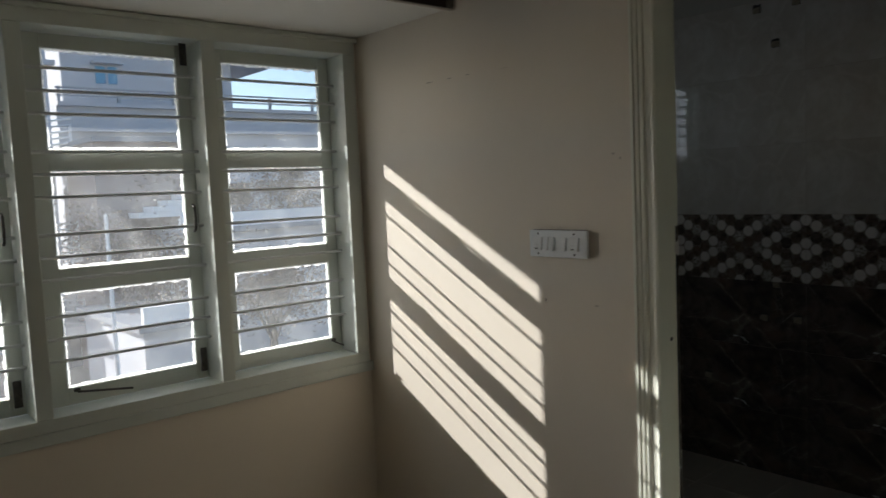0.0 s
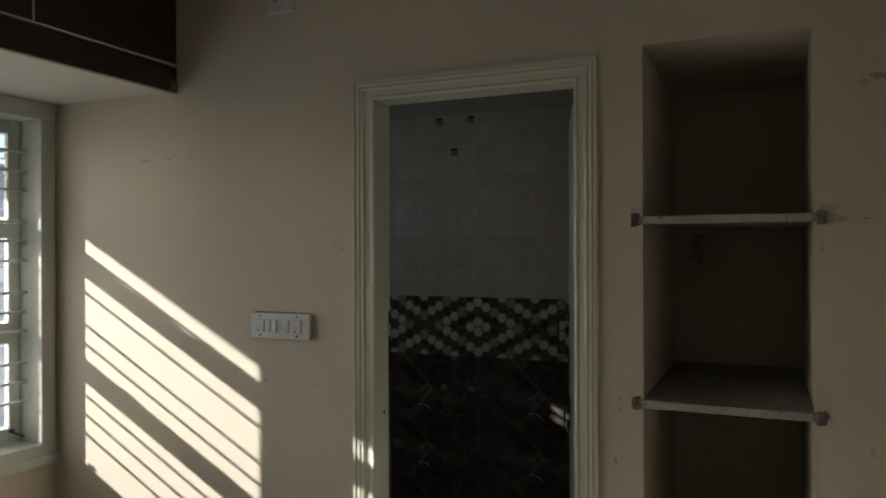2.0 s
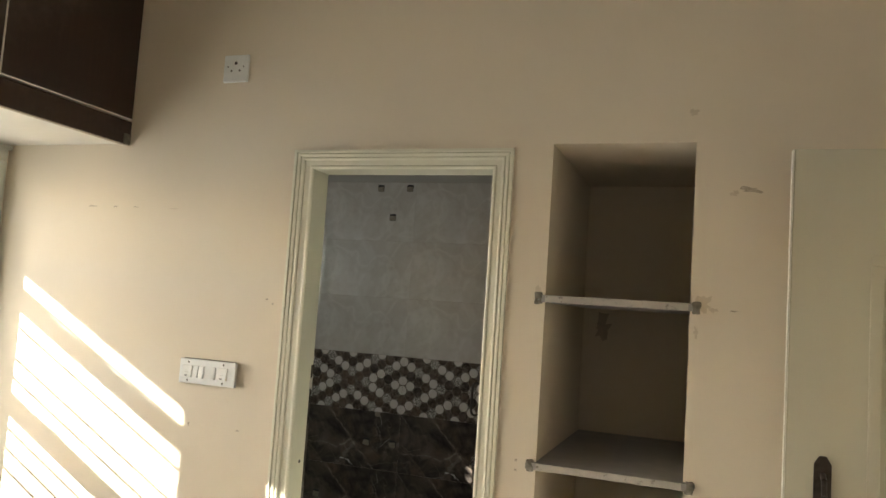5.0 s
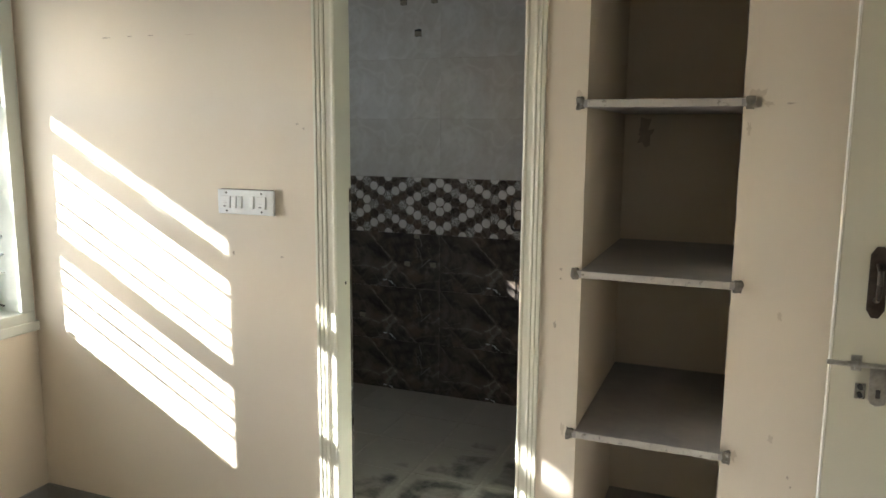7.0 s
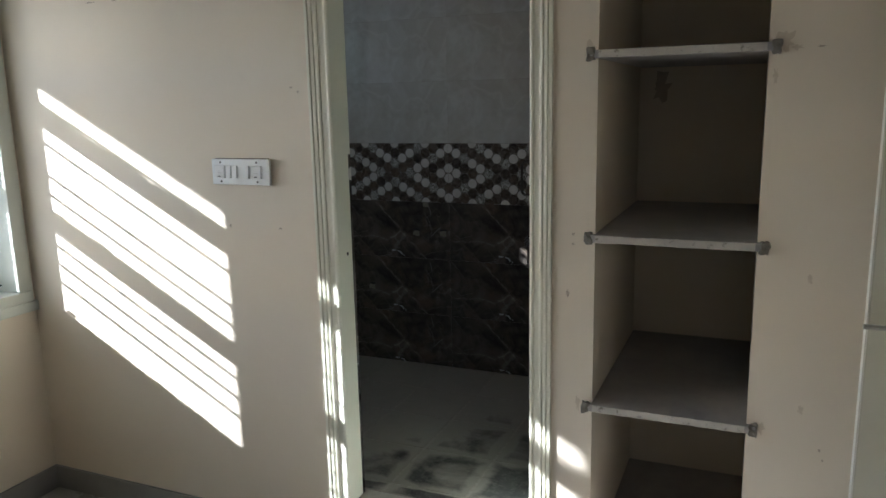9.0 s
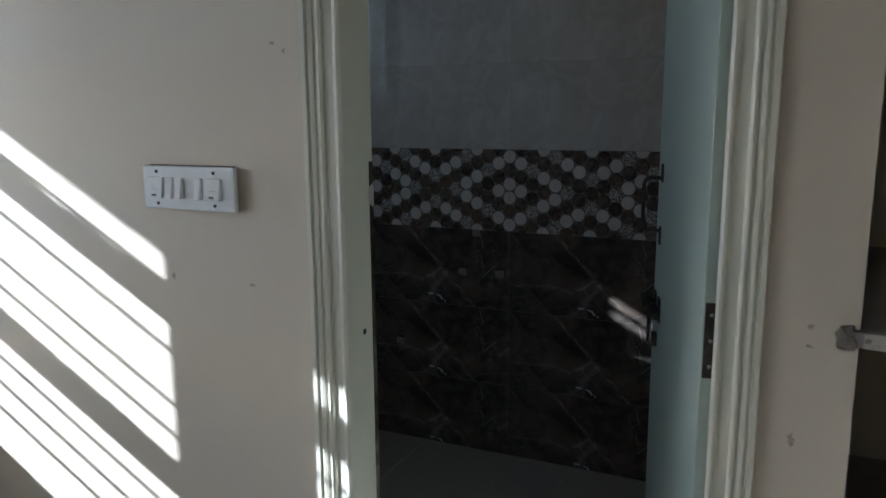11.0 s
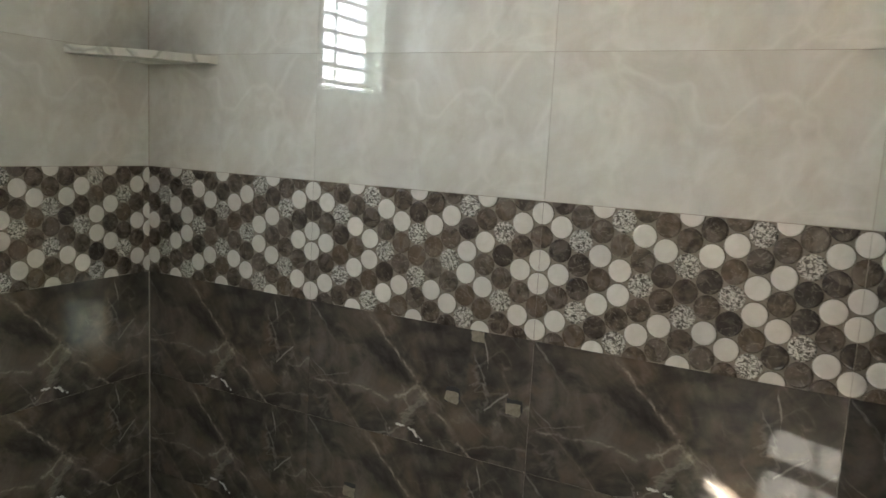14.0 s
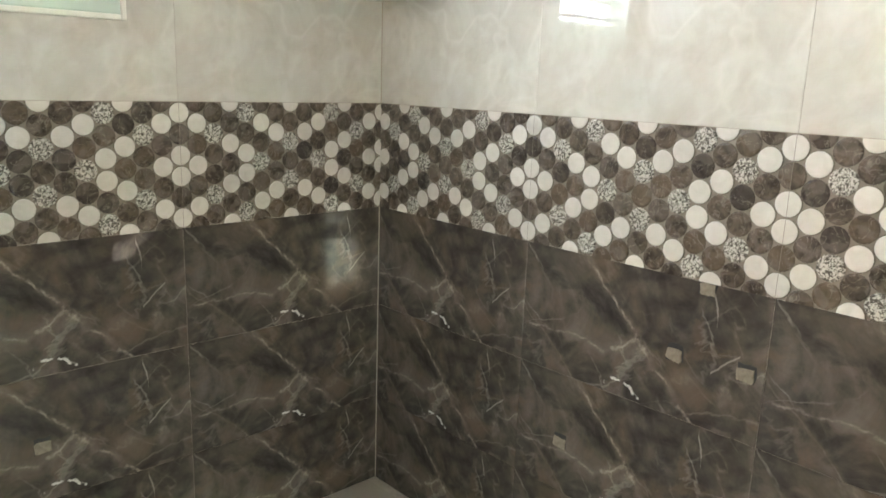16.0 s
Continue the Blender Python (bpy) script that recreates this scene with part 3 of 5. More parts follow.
# scuffs on the wall
for i, (x, z, w, h, m) in enumerate((
        (-2.239, 1.910, 0.05, 0.007, M_CHIP), (-2.124, 1.910, 0.035, 0.007, M_CHIP), (-2.028, 1.910, 0.03, 0.005, M_CHIP), (-1.846, 1.907, 0.06, 0.004, M_SMUDGE),
        (0.156, 1.997, 0.075, 0.03, M_CHIP), (0.112, 1.985, 0.03, 0.022, M_SMUDGE), (-0.007, 2.228, 0.035, 0.03, M_SMUDGE),
        (0.065, 1.649, 0.05, 0.02, M_SMUDGE), (0.122, 1.649, 0.03, 0.008, M_CHIP), (0.022, 1.582, 0.02, 0.05, M_SMUDGE), (-1.484, 1.127, 0.022, 0.007, M_CHIP),
        (-1.692, 1.128, 0.012, 0.02, M_CHIP), (-1.409, 1.592, 0.014, 0.01, M_CHIP), (-1.385, 1.577, 0.01, 0.012, M_CHIP), (-0.482, 1.157, 0.012, 0.012, M_CHIP),
        (-0.482, 1.128, 0.01, 0.01, M_CHIP), (0.132, 1.071, 0.02, 0.035, M_SMUDGE), (0.132, 0.713, 0.02, 0.03, M_SMUDGE), (0.185, 0.607, 0.01, 0.012, M_CHIP),
        (0.194, 0.578, 0.008, 0.012, M_CHIP), (0.036, 0.646, 0.03, 0.045, M_SMUDGE), (-0.463, 0.646, 0.02, 0.06, M_SMUDGE), (-0.497, 0.984, 0.012, 0.03, M_CHIP))):
    blot("scuff", x, z, w, h, m, north, seed=i)


def switch_board():
    x0, x1, z0, z1 = -1.737, -1.5, 1.274, 1.361
    ob = thing("switch_board", ((x0 + x1) / 2, 1.8, z0), "white plastic switchboard with sockets and switches on the wall", "switch board")
    # cement-toned box juts past the plate to draw the plate's gap shadow
    box("back_box", (x0 + 0.008, x1 - 0.012), (1.792, 1.7998), (z0 - 0.0015, z1 + 0.002), M_CEMENT, ob, 0.001)
    box("cover_plate", (x0, x1), (1.780, 1.7919), (z0, z1), M_PLASTIC, ob, 0.003)
    s = (x1 - x0) / 0.62
    for a, b, nm, tilt in ((0.045, 0.150, "socket_switch", 0.007), (0.172, 0.218, "rocker_switch", 0.009), (0.238, 0.282, "rocker_switch", 0.009), (0.376, 0.412, "rocker_switch", 0.009), (0.440, 0.540, "socket_switch", 0.007)):
        bm = bmesh.new()
        put_box(bm, (x0 + a * s, x0 + b * s), (1.7755, 1.7799), (z0 + 0.022, z1 - 0.022), 0.0016)
        for v in bm.verts:
            if v.co.y < 1.779:
                v.co.y -= tilt * (z1 - 0.02 - v.co.z) / 0.05
        key = part(nm, bm, M_KEY, ob)
        if nm == "socket_switch":
            m = x0 + (a + b) / 2 * s
            box("indicator_slot", (m - 0.005, m + 0.005), (1.7680, 1.7720), (z0 + 0.027, z0 + 0.030), M_DARK, key)
            box("rating_mark", (m - 0.008, m + 0.008), (1.7712, 1.7740), (z0 + 0.040, z0 + 0.0415), M_BARS, key)
    for x in (x0 + 0.1 * s, x0 + 0.49 * s):
        for z in (z0 + 0.011, z1 - 0.011):
            rod("screw", (x, 1.7797, z), (x, 1.7785, z), 0.0034, M_DARK, ob)


switch_board()


def high_socket():
    x0, x1, z0, z1 = -1.672, -1.567, 2.380, 2.482
    ob = thing("wall_socket", (-1.62, 1.8, z0), "white plastic round-pin wall socket plate", "socket")
    box("cover_plate", (x0, x1), (1.789, 1.7998), (z0, z1), M_PLASTIC, ob, 0.003)
    for x, z, r in ((0.0, 0.018, 0.0065), (-0.018, -0.01, 0.004), (0.018, -0.01, 0.004), (-0.034, 0.005, 0.003), (0.034, 0.005, 0.003)):
        rod("pin_hole", (-1.62 + x, 1.7889, 2.433 + z), (-1.62 + x, 1.7882, 2.433 + z), r, M_DARK, ob)
    box("bottom_lip", (x0 + 0.004, x1 - 0.004), (1.786, 1.7888), (z0 + 0.002, z0 + 0.007), M_KEY, ob, 0.001)


high_socket()

# moulded frame round the bathroom doorway: profile of (outwards from the opening, out from the wall)
PROFILE = ((0.0, -0.101), (0.0, 0.0), (0.002, 0.005), (0.007, 0.0085), (0.012, 0.007), (0.0155, 0.001), (0.0175, 0.0),
           (0.036, 0.001), (0.038, 0.008), (0.043, 0.012), (0.047, 0.011), (0.049, 0.006), (0.053, 0.006), (0.055, 0.012), (0.061, 0.014), (0.064, 0.012),
           (0.066, 0.007), (0.069, 0.007), (0.071, 0.016), (0.080, 0.016), (0.081, 0.0006), (0.064, 0.0006), (0.064, -0.101))
PROFILE = tuple((u * 0.84, v * 0.65 if v > 0 else v) for u, v in PROFILE)


def door_frame():
    xl, xr, zt = DOOR
    wide = 1.17
    ob = thing("door_frame", ((xl + xr) / 2, 1.8, 0.15), "off-white gloss painted moulded door frame", "door frame", "", "structure")
    for nm, ends in (("jamb", lambda u, v: ((xl - wide * u, YN - v, 0.15), (xl - wide * u, YN - v, zt + u))),
                     ("head", lambda u, v: ((xl - wide * u, YN - v, zt + u), (xr + u, YN - v, zt + u))),
                     ("jamb", lambda u, v: ((xr + u, YN - v, zt + u), (xr + u, YN - v, 0.15)))):
        bm = bmesh.new()
        rings = [[bm.verts.new(ends(u, v)[e]) for u, v in PROFILE] for e in (0, 1)]
        n = len(PROFILE)
        for i in range(n):
            bm.faces.new((rings[0][i], rings[1][i], rings[1][(i + 1) % n], rings[0][(i + 1) % n]))
        bm.faces.new(rings[0])
        bm.faces.new(rings[1][::-1])
        leg = part(nm, bm, M_FRAME, ob)
        if nm == "jamb" and leg.location.x < 0:
            rod("strike_hole", (xl - 0.001, 1.857, 1.042), (xl + 0.0008, 1.857, 1.042), 0.006, M_DARK, leg, "dark bolt hole")


door_frame()
tagged(box("threshold", (-1.318, -0.557), (1.79, 1.9215), (FZ, 0.1495), M_SILL, None, 0.003), "pale stone threshold step of the bathroom doorway", "threshold", "", "structure")
reveal = tagged(box("tile_reveal", (-1.2615, -1.2598), (1.8875, 1.9012), (0.1505, 1.372), M_EMPERADOR, None, 0.0006), "sliver of polished brown tile stuck to the door jamb", "trim", "", "structure")
bm = bmesh.new()
bmesh.ops.create_cone(bm, cap_ends=True, segments=20, radius1=0.0245, radius2=0.0215, depth=0.0012, matrix=Matrix.Translation((-1.2594, 1.905, 1.307)) @ Matrix.Rotation(radians(90), 4, "Y"))
bmesh.ops.bisect_plane(bm, geom=bm.verts[:] + bm.edges[:] + bm.faces[:], plane_co=(0, 1.9010, 0), plane_no=(0, 1, 0), clear_outer=True)
part("pale_patch", bm, M_WHITEPEB, reveal, "pale glazed patch")


# window: fixed frame, bars and glazed casements, with an unseen fourth bay added
def bedroom_window():
    y0, y1, z0, z1 = -0.795, 1.785, 0.765, 2.145
    ob = thing("window_1", (-2.76, 0.8, z0), "grey-white painted wooden window with security bars, one unseen bay added", "window", "", "structure")
    xi, xo = -2.70, -2.845
    mull = ((-0.155, -0.103), (0.48, 0.532), (1.113, 1.165))
    for nm, ya, yb, za, zb in (("frame_jamb", y0, y0 + 0.055, z0 + 0.055, z1 - 0.06), ("frame_jamb", y1 - 0.06, y1, z0 + 0.055, z1 - 0.06),
                               ("frame_head", y0, y1, z1 - 0.06, z1), ("frame_sill", y0, y1, z0, z0 + 0.055)):
        box(nm, (xo, xi), (ya, yb), (za, zb), M_WINFRAME, ob, 0.004)
    for ya, yb in mull:
        box("mullion", (xo, xi), (ya, yb), (z0 + 0.055, z1 - 0.06), M_WINFRAME, ob, 0.004)
    # narrow cover strip on the wall side
    for nm, ya, yb, za, zb in (("cover_strip", y0 - 0.03, y1 + 0.0145, z1 - 0.012, z1 + 0.008), ("cover_strip", y0 - 0.03, y1 + 0.0145, z0 - 0.03, z0 + 0.012)):
        box(nm, (-2.7148, -2.694), (ya, yb), (za, zb), M_WINFRAME, ob, 0.004)
    # first bay lies out of view, added to let in more sun and sky light
    bays = ((y0 + 0.055, -0.155, -0.665, -0.205), (-0.103, 0.48, -0.03, 0.43), (0.532, 1.113, 0.6096, 1.063), (1.165, 1.725, 1.243, 1.6735))
    for b, (ya, yb, ga, gb) in enumerate(bays):
        for g in range(4):
            for i in range(3):
                z = 1.963 - 0.2757 * g - 0.0753 * i
                rod("bar", (-2.785, ya - 0.004, z), (-2.785, yb + 0.004, z), 0.0058, M_BARS, ob, "", 10)
        cas = new("casement")
        cas.parent = ob
        ORG[cas] = Vector((-2.815, (ya + yb) / 2, z0))
        cas.location = ORG[cas] - ORG[ob]
        xa, xb = -2.842, -2.818
        c0, c1 = ya + 0.002, yb - 0.002
        zb0, zt1 = z0 + 0.058, z1 - 0.063
        rows = ((0.882, 1.214), (1.294, 1.625), (1.696, 2.033))
        box("stile", (xa, xb), (c0, ga), (zb0, zt1), M_WINFRAME, cas, 0.003)
        box("stile", (xa, xb), (gb, c1), (zb0, zt1), M_WINFRAME, cas, 0.003)
        cuts = [zb0, *(q for r in rows for q in r), zt1]
        for za, zb in zip(cuts[0::2], cuts[1::2]):
            box("rail", (xa + 0.001, xb - 0.001), (ga - 0.0005, gb + 0.0005), (za, zb), M_WINFRAME, cas, 0.003)
        for i, (za, zb) in enumerate(rows):
            pane = box("pane", (-2.832, -2.829), (ga, gb), (za, zb), M_GLASS if i == 2 else M_GLASS_LOW, cas)
            pane.visible_shadow = False
            rnd = random.Random(10 * b + i)
            bm = bmesh.new()
            n = 40
            low = [bm.verts.new((-2.8285, ga + (gb - ga) * q / n, za + 0.0005)) for q in range(n + 1)]
            high = [bm.verts.new((-2.8285, ga + (gb - ga) * q / n, za + 0.0075 + 0.006 * noise.noise(Vector((q * 0.16, b * 5.0, i * 3.0))) + rnd.uniform(-0.0012, 0.0012))) for q in range(n + 1)]
            for q in range(n):
                bm.faces.new((low[q], low[q + 1], high[q + 1], high[q]))
            part("paint_smear", bm, M_SMEAR, cas, "white paint smeared along the glass edge")
        if b < 3:
            for z, h in ((1.44, 0.10),):
                bm = bmesh.new()
                pts = [Vector((-2.797, gb + 0.02, z - h / 2)), Vector((-2.783, gb + 0.02, z - h * 0.42)), Vector((-2.777, gb + 0.02, z)), Vector((-2.783, gb + 0.02, z + h * 0.42)), Vector((-2.797, gb + 0.02, z + h / 2))]
                for p, q in zip(pts, pts[1:]):
                    put_rod(bm, p, q, 0.005, 8)
                part("pull_handle", bm, M_IRON, cas, "dark iron casement handle")
        for z in ((0.90, 2.05) if b < 3 else ()):
            box("hinge", (-2.7965, -2.793), (gb + 0.008, gb + 0.034), (z - 0.045, z + 0.045), M_IRON, cas, 0.001, "dark iron hinge")
        bm = bmesh.new()
        put_box(bm, (-2.7965, -2.787), (ga + 0.01 if b < 3 else gb - 0.02, ga + 0.03 if b < 3 else gb + 0.0), (0.872, 0.886), 0.003)
        s = ga + 0.02 if b < 3 else gb - 0.01
        put_rod(bm, (-2.79, s, 0.872), (-2.745, s + (0.17 if b < 3 else 0.02), 0.858), 0.004, 8)
        part("stay_hook", bm, M_IRON, cas, "rusty iron window stay")


bedroom_window()
tagged(box("sunshade", (-3.718, -2.915), (-1.3, 2.9), (2.248, 2.348), M_EXTERIOR, None, 0.005), "concrete sunshade slab above the window outside", "sunshade", "", "structure")


def loft():
    x1 = -2.10
    ob = thing("loft_cabinet", (-2.4, 0.1, 2.147), "built-in loft slab with dark brown laminate cupboard doors", "cabinet", "", "structure")
    box("loft_slab", (XW + 0.0005, x1), (YS + 0.0005, YN - 0.0005), (2.156, 2.238), M_CEIL, ob)
    box("fascia", (x1 + 0.0005, x1 + 0.018), (YS + 0.0005, YN - 0.003), (2.150, 2.240), M_LAM, ob, 0.0015)
    box("fascia_edge", (x1 + 0.0005, x1 + 0.0165), (YS + 0.0005, YN - 0.003), (2.1465, 2.1498), M_CHIP, ob)
    edges = [1.795 - 0.579 * i for i in range(8)]
    for b, a in zip(edges, edges[1:]):
        d = box("cupboard_door", (x1, x1 + 0.02), (a + 0.004, b - 0.002), (2.251, TOP - 0.004), M_LAM, ob, 0.0012)
        box("edge_strip", (x1 + 0.001, x1 + 0.0215), (a + 0.0035, b - 0.0015), (2.2465, 2.2508), M_EDGE, d, 0.0, "pale edge band")
        box("edge_strip", (x1 + 0.001, x1 + 0.0215), (a - 0.0012, a + 0.0038), (2.2465, TOP - 0.004), M_EDGE, d, 0.0, "pale edge band")
    bm = bmesh.new()
    put_box(bm, (x1 + 0.014, x1 + 0.024), (1.76, 1.794), (2.152, 2.19), 0.003)
    part("cement_smear", bm, M_CEMENT, ob, "grey cement smear at the corner")


loft()


def room_door():
    x0, x1, ya, yb, z0, z1 = 0.250, 0.995, 1.632, 1.668, FZ + 0.006, 2.076
    ob = thing("room_door", (0.62, 1.65, FZ + 0.006), "pale painted panel door standing open against the wall", "door", "", "structure")
    leaf = box("leaf", (x0, x1), (ya, yb), (z0, z1), M_ROOMDOOR, ob, 0.002)
    box("lipping", (x0 - 0.0045, x0 - 0.0005), (ya - 0.001, yb), (z0, z1), M_EDGE, leaf, 0.001, "white edge lipping")
    for za, zb in ((0.22, 0.82), (1.06, 1.806)):
        bm = bmesh.new()
        xa, xb, w = x0 + 0.18, x1 - 0.12, 0.028
        for a, b, c, d in ((xa, xb, zb - w, zb), (xa, xb, za, za + w), (xa, xa + w, za + w, zb - w), (xb - w, xb, za + w, zb - w)):
            put_box(bm, (a, b), (ya - 0.008, ya - 0.0005), (c, d), 0.003)
        part("panel_moulding", bm, M_ROOMDOOR, leaf)
    x, zl, zh, w = 0.334, 1.125, 1.302, 0.020
    plate = prism("handle_plate", [(x - w, zl + 0.02), (x - w * 0.4, zl), (x + w * 0.4, zl), (x + w, zl + 0.02), (x + w, zh - 0.02), (x + w * 0.4, zh), (x - w * 0.4, zh), (x - w, zh - 0.02)], "y", ya - 0.007, ya - 0.0005, M_BROWNPLATE, ob, 0.0015, "dark brown handle plate")
    bm = bmesh.new()
    pts = [(x, ya - 0.007, zl + 0.045), (x, ya - 0.035, zl + 0.055), (x, ya - 0.042, (zl + zh) / 2), (x, ya - 0.035, zh - 0.055), (x, ya - 0.007, zh - 0.045)]
    for p, q in zip(pts, pts[1:]):
        put_rod(bm, p, q, 0.007, 10)
    part("pull_bar", bm, M_BROWNPLATE, plate)
    bolt = thing_at(ob, "sliding_bolt", (0.33, ya, 1.008))
    rod("bolt_rod", (0.238, ya - 0.016, 1.008), (0.46, ya - 0.016, 1.008), 0.0065, M_STEEL, bolt)
    for x in (0.305, 0.40):
        box("bracket", (x - 0.012, x + 0.012), (ya - 0.0045, ya - 0.0005), (0.988, 1.028), M_STEEL, bolt, 0.001)
        ring("bracket_ring", (x, ya - 0.016, 1.008), "x", 0.009, 0.0125, 0.012, M_STEEL, bolt)
    tongue = [(0.334, 1.012), (0.334, 0.925), (0.340, 0.913), (0.350, 0.907), (0.361, 0.908), (0.371, 0.914), (0.376, 0.925), (0.376, 1.012)]
    flap = prism("bolt_flap", tongue, "y", ya - 0.0195, ya - 0.0165, M_STEEL, bolt, 0.001, "rounded steel padlock flap")
    box("flap_slot", (0.350, 0.360), (ya - 0.0202, ya - 0.0196), (0.928, 0.950), M_DARK, flap)
    lock = box("lock_plate", (0.306, 0.330), (ya - 0.004, ya - 0.0005), (0.917, 0.958), M_CHROME, ob, 0.0015, "small chrome staple plate")
    for z in (0.928, 0.948):
        rod("lock_stud", (0.318, ya - 0.0042, z), (0.318, ya - 0.012, z), 0.006, M_DARK, lock)
    for z in (0.25, 1.05, 1.85):
        rod("hinge", (0.9955, ya - 0.004, z - 0.05), (0.9955, ya - 0.004, z + 0.05), 0.0045, M_IRON, ob)


def thing_at(parent, name, at):
    ob = new(name)
    ob.parent = parent
    ORG[ob] = Vector(at)
    ob.location = ORG[ob] - ORG[parent]
    return ob


def ring(name, at, axis, r0, r1, depth, material, parent, label="", sides=16):
    bm = bmesh.new()
    at = Vector(at)
    place = {"x": lambda u, v, w: (w, u, v), "y": lambda u, v, w: (u, w, v), "z": lambda u, v, w: (u, v, w)}[axis]
    rows = []
    for r, w in ((r0, -depth / 2), (r1, -depth / 2), (r1, depth / 2), (r0, depth / 2)):
        rows.append([bm.verts.new(at + Vector(place(r * math.cos(2 * math.pi * i / sides), r * math.sin(2 * math.pi * i / sides), w))) for i in range(sides)])
    for a in range(4):
        for i in range(sides):
            p, q = rows[a], rows[(a + 1) % 4]
            bm.faces.new((p[i], p[(i + 1) % sides], q[(i + 1) % sides], q[i]))
    return part(name, bm, material, parent, label)


room_door()

# dark tile skirting round the bedroom
SK = 0.0455
for nm, x, y in (("skirting_north", (XW + 0.0125, -1.345), (YN - 0.012, YN - 0.0003)), ("skirting_north", (-0.538, -0.4265), (YN - 0.012, YN - 0.0003)), ("skirting_north", (0.0095, XE - 0.0005), (YN - 0.012, YN - 0.0003)),
                 ("skirting_west", (XW + 0.0003, XW + 0.012), (YS + 0.0125, YN - 0.0003)), ("skirting_south", (XW + 0.0003, XE - 0.0125), (YS + 0.0003, YS + 0.012)), ("skirting_east", (XE - 0.012, XE - 0.0003), (YS + 0.0003, YN - 0.0125))):
    tagged(box(nm, x, y, (FZ, SK), M_SKIRT, None, 0.0015), "grey polished tile skirting along the wall", "skirting", "", "structure")

# cream tiled bedroom floor
TW = 0.598
nx, ny = 7, 7
for i in range(nx):
    for j in range(ny):
        a, b = XW + 0.6 * i, 1.8 - 0.6 * (j + 1)
        x1, y0 = min(a + TW, XE), max(b + 0.002, YS)
        if x1 - a > 0.02 and b + 0.6 - y0 > 0.02:
            box("floor_tile", (a, x1), (y0, b + 0.6), (FZ - 0.0038, FZ), M_FLOOR, floor)

# ---- the bathroom ----
BX0, BX1, BY0, BY1, BZ, BTOP = -2.63, -0.51, 1.93, 3.21, 0.15, 2.9
BED = 0.002
VENT = (1.97, 2.488, 1.518, 2.15)
bnorth = wall("bathroom_wall_north", "y", BY1 + BED, BY1 + 0.12, (-2.83, -0.49), (0.0, BTOP), [], M_GROUT, "bathroom wall of brown marble, pebble border and cream marble tiles")
bwest = wall("bathroom_wall_west", "x", BX0 - 0.2, BX0 - BED, (1.8805, BY1 + BED - 0.0005), (0.0, BTOP), [VENT], M_GROUT, "bathroom wall of brown marble, pebble border and cream marble tiles")
beast = wall("bathroom_wall_east", "x", BX1 + BED, BX1 + 0.02, (1.8805, BY1 + BED - 0.0005), (0.0, BTOP), [], M_GROUT, "bathroom wall of brown marble and cream tiles")
bsouth = wall("bathroom_wall_south", "y", 1.8805, BY0 - BED, (BX0 - BED + 0.0005, BX1 + BED - 0.0005), (0.0, BTOP), [(-1.315, -0.585, 0.0, 2.07)], M_GROUT, "bathroom side of the doorway wall with brown and cream tiles")
tagged(box("bathroom_ceiling", (-2.83, -0.49), (1.8805, 3.33), (BTOP, BTOP + 0.1), M_CEIL), "white painted bathroom ceiling", "ceiling", "", "structure")
bfloor = tagged(box("bathroom_floor", (BX0 - BED, BX1 + BED), (1.8805, BY1 + BED), (-0.1, BZ - 0.0018), M_GROUT_PALE), "dusty dark slate tile floor with pale joints", "floor", "", "structure")

ROWS_Z = ((0.152, 0.432, "dark"), (0.432, 0.732, "dark"), (0.732, 1.032, "dark"), (1.032, 1.333, "band"), (1.333, 1.638, "cream"), (1.638, 1.943, "cream"), (1.943, 2.265, "cream"))
GAP = 0.0005
tile_mesh = {}


def tile_data(kind, u0, u1, v0, v1):
    """A tile from u0 to u1 and v0 to v1 about its own printed middle, front at w = 0, eight millimetres thick, edges eased."""
    key = (kind, round(u0, 4), round(u1, 4), round(v0, 4), round(v1, 4))
    if key not in tile_mesh:
        e = 0.0003
        d = BED - 0.0004
        verts = [(u0, d, v0), (u1, d, v0), (u1, d, v1), (u0, d, v1), (u0, e, v0), (u1, e, v0), (u1, e, v1), (u0, e, v1),
                 (u0 + e, 0, v0 + e), (u1 - e, 0, v0 + e), (u1 - e, 0, v1 - e), (u0 + e, 0, v1 - e)]
        faces = [(3, 2, 1, 0), (0, 1, 5, 4), (1, 2, 6, 5), (2, 3, 7, 6), (3, 0, 4, 7), (4, 5, 9, 8), (5, 6, 10, 9), (6, 7, 11, 10), (7, 4, 8, 11), (8, 9, 10, 11)]
        me = bpy.data.meshes.new(kind + "_tile")
        me.from_pydata(verts, [], faces)
        me.materials.append({"dark": M_EMPERADOR, "cream": M_CREAM, "band": M_GROUT_DARK}[kind])
        tile_mesh[key] = me
    return tile_mesh[key]


k = Mat("brown_glazed_rim", 0.05)
M_RIM = k.colour(k.mix(k.noise(40.0), (0.10, 0.082, 0.065), (0.22, 0.185, 0.15))).m
k = Mat("dark_brown_border_base", 0.2)
M_GROUT_DARK = k.colour(k.mix(k.noise(30.0), (0.165, 0.14, 0.116), (0.31, 0.27, 0.228))).m

# pebbles: hexagonal packing, columns counted from a joint; W white, D brown, S speckled
COLUMNS = ("WDWWDW", "DWDWDWD", "DSDDSD", "WDWDWDW", "SDWWDS", "DWDSDWD", "DWDDWD", "WDSDSDW")
PITCH, COL = 0.05, 0.6 / 14
PEB = {"W": M_WHITEPEB, "D": M_DARKPEB, "S": M_SPECPEB}
pebble_mesh = {}


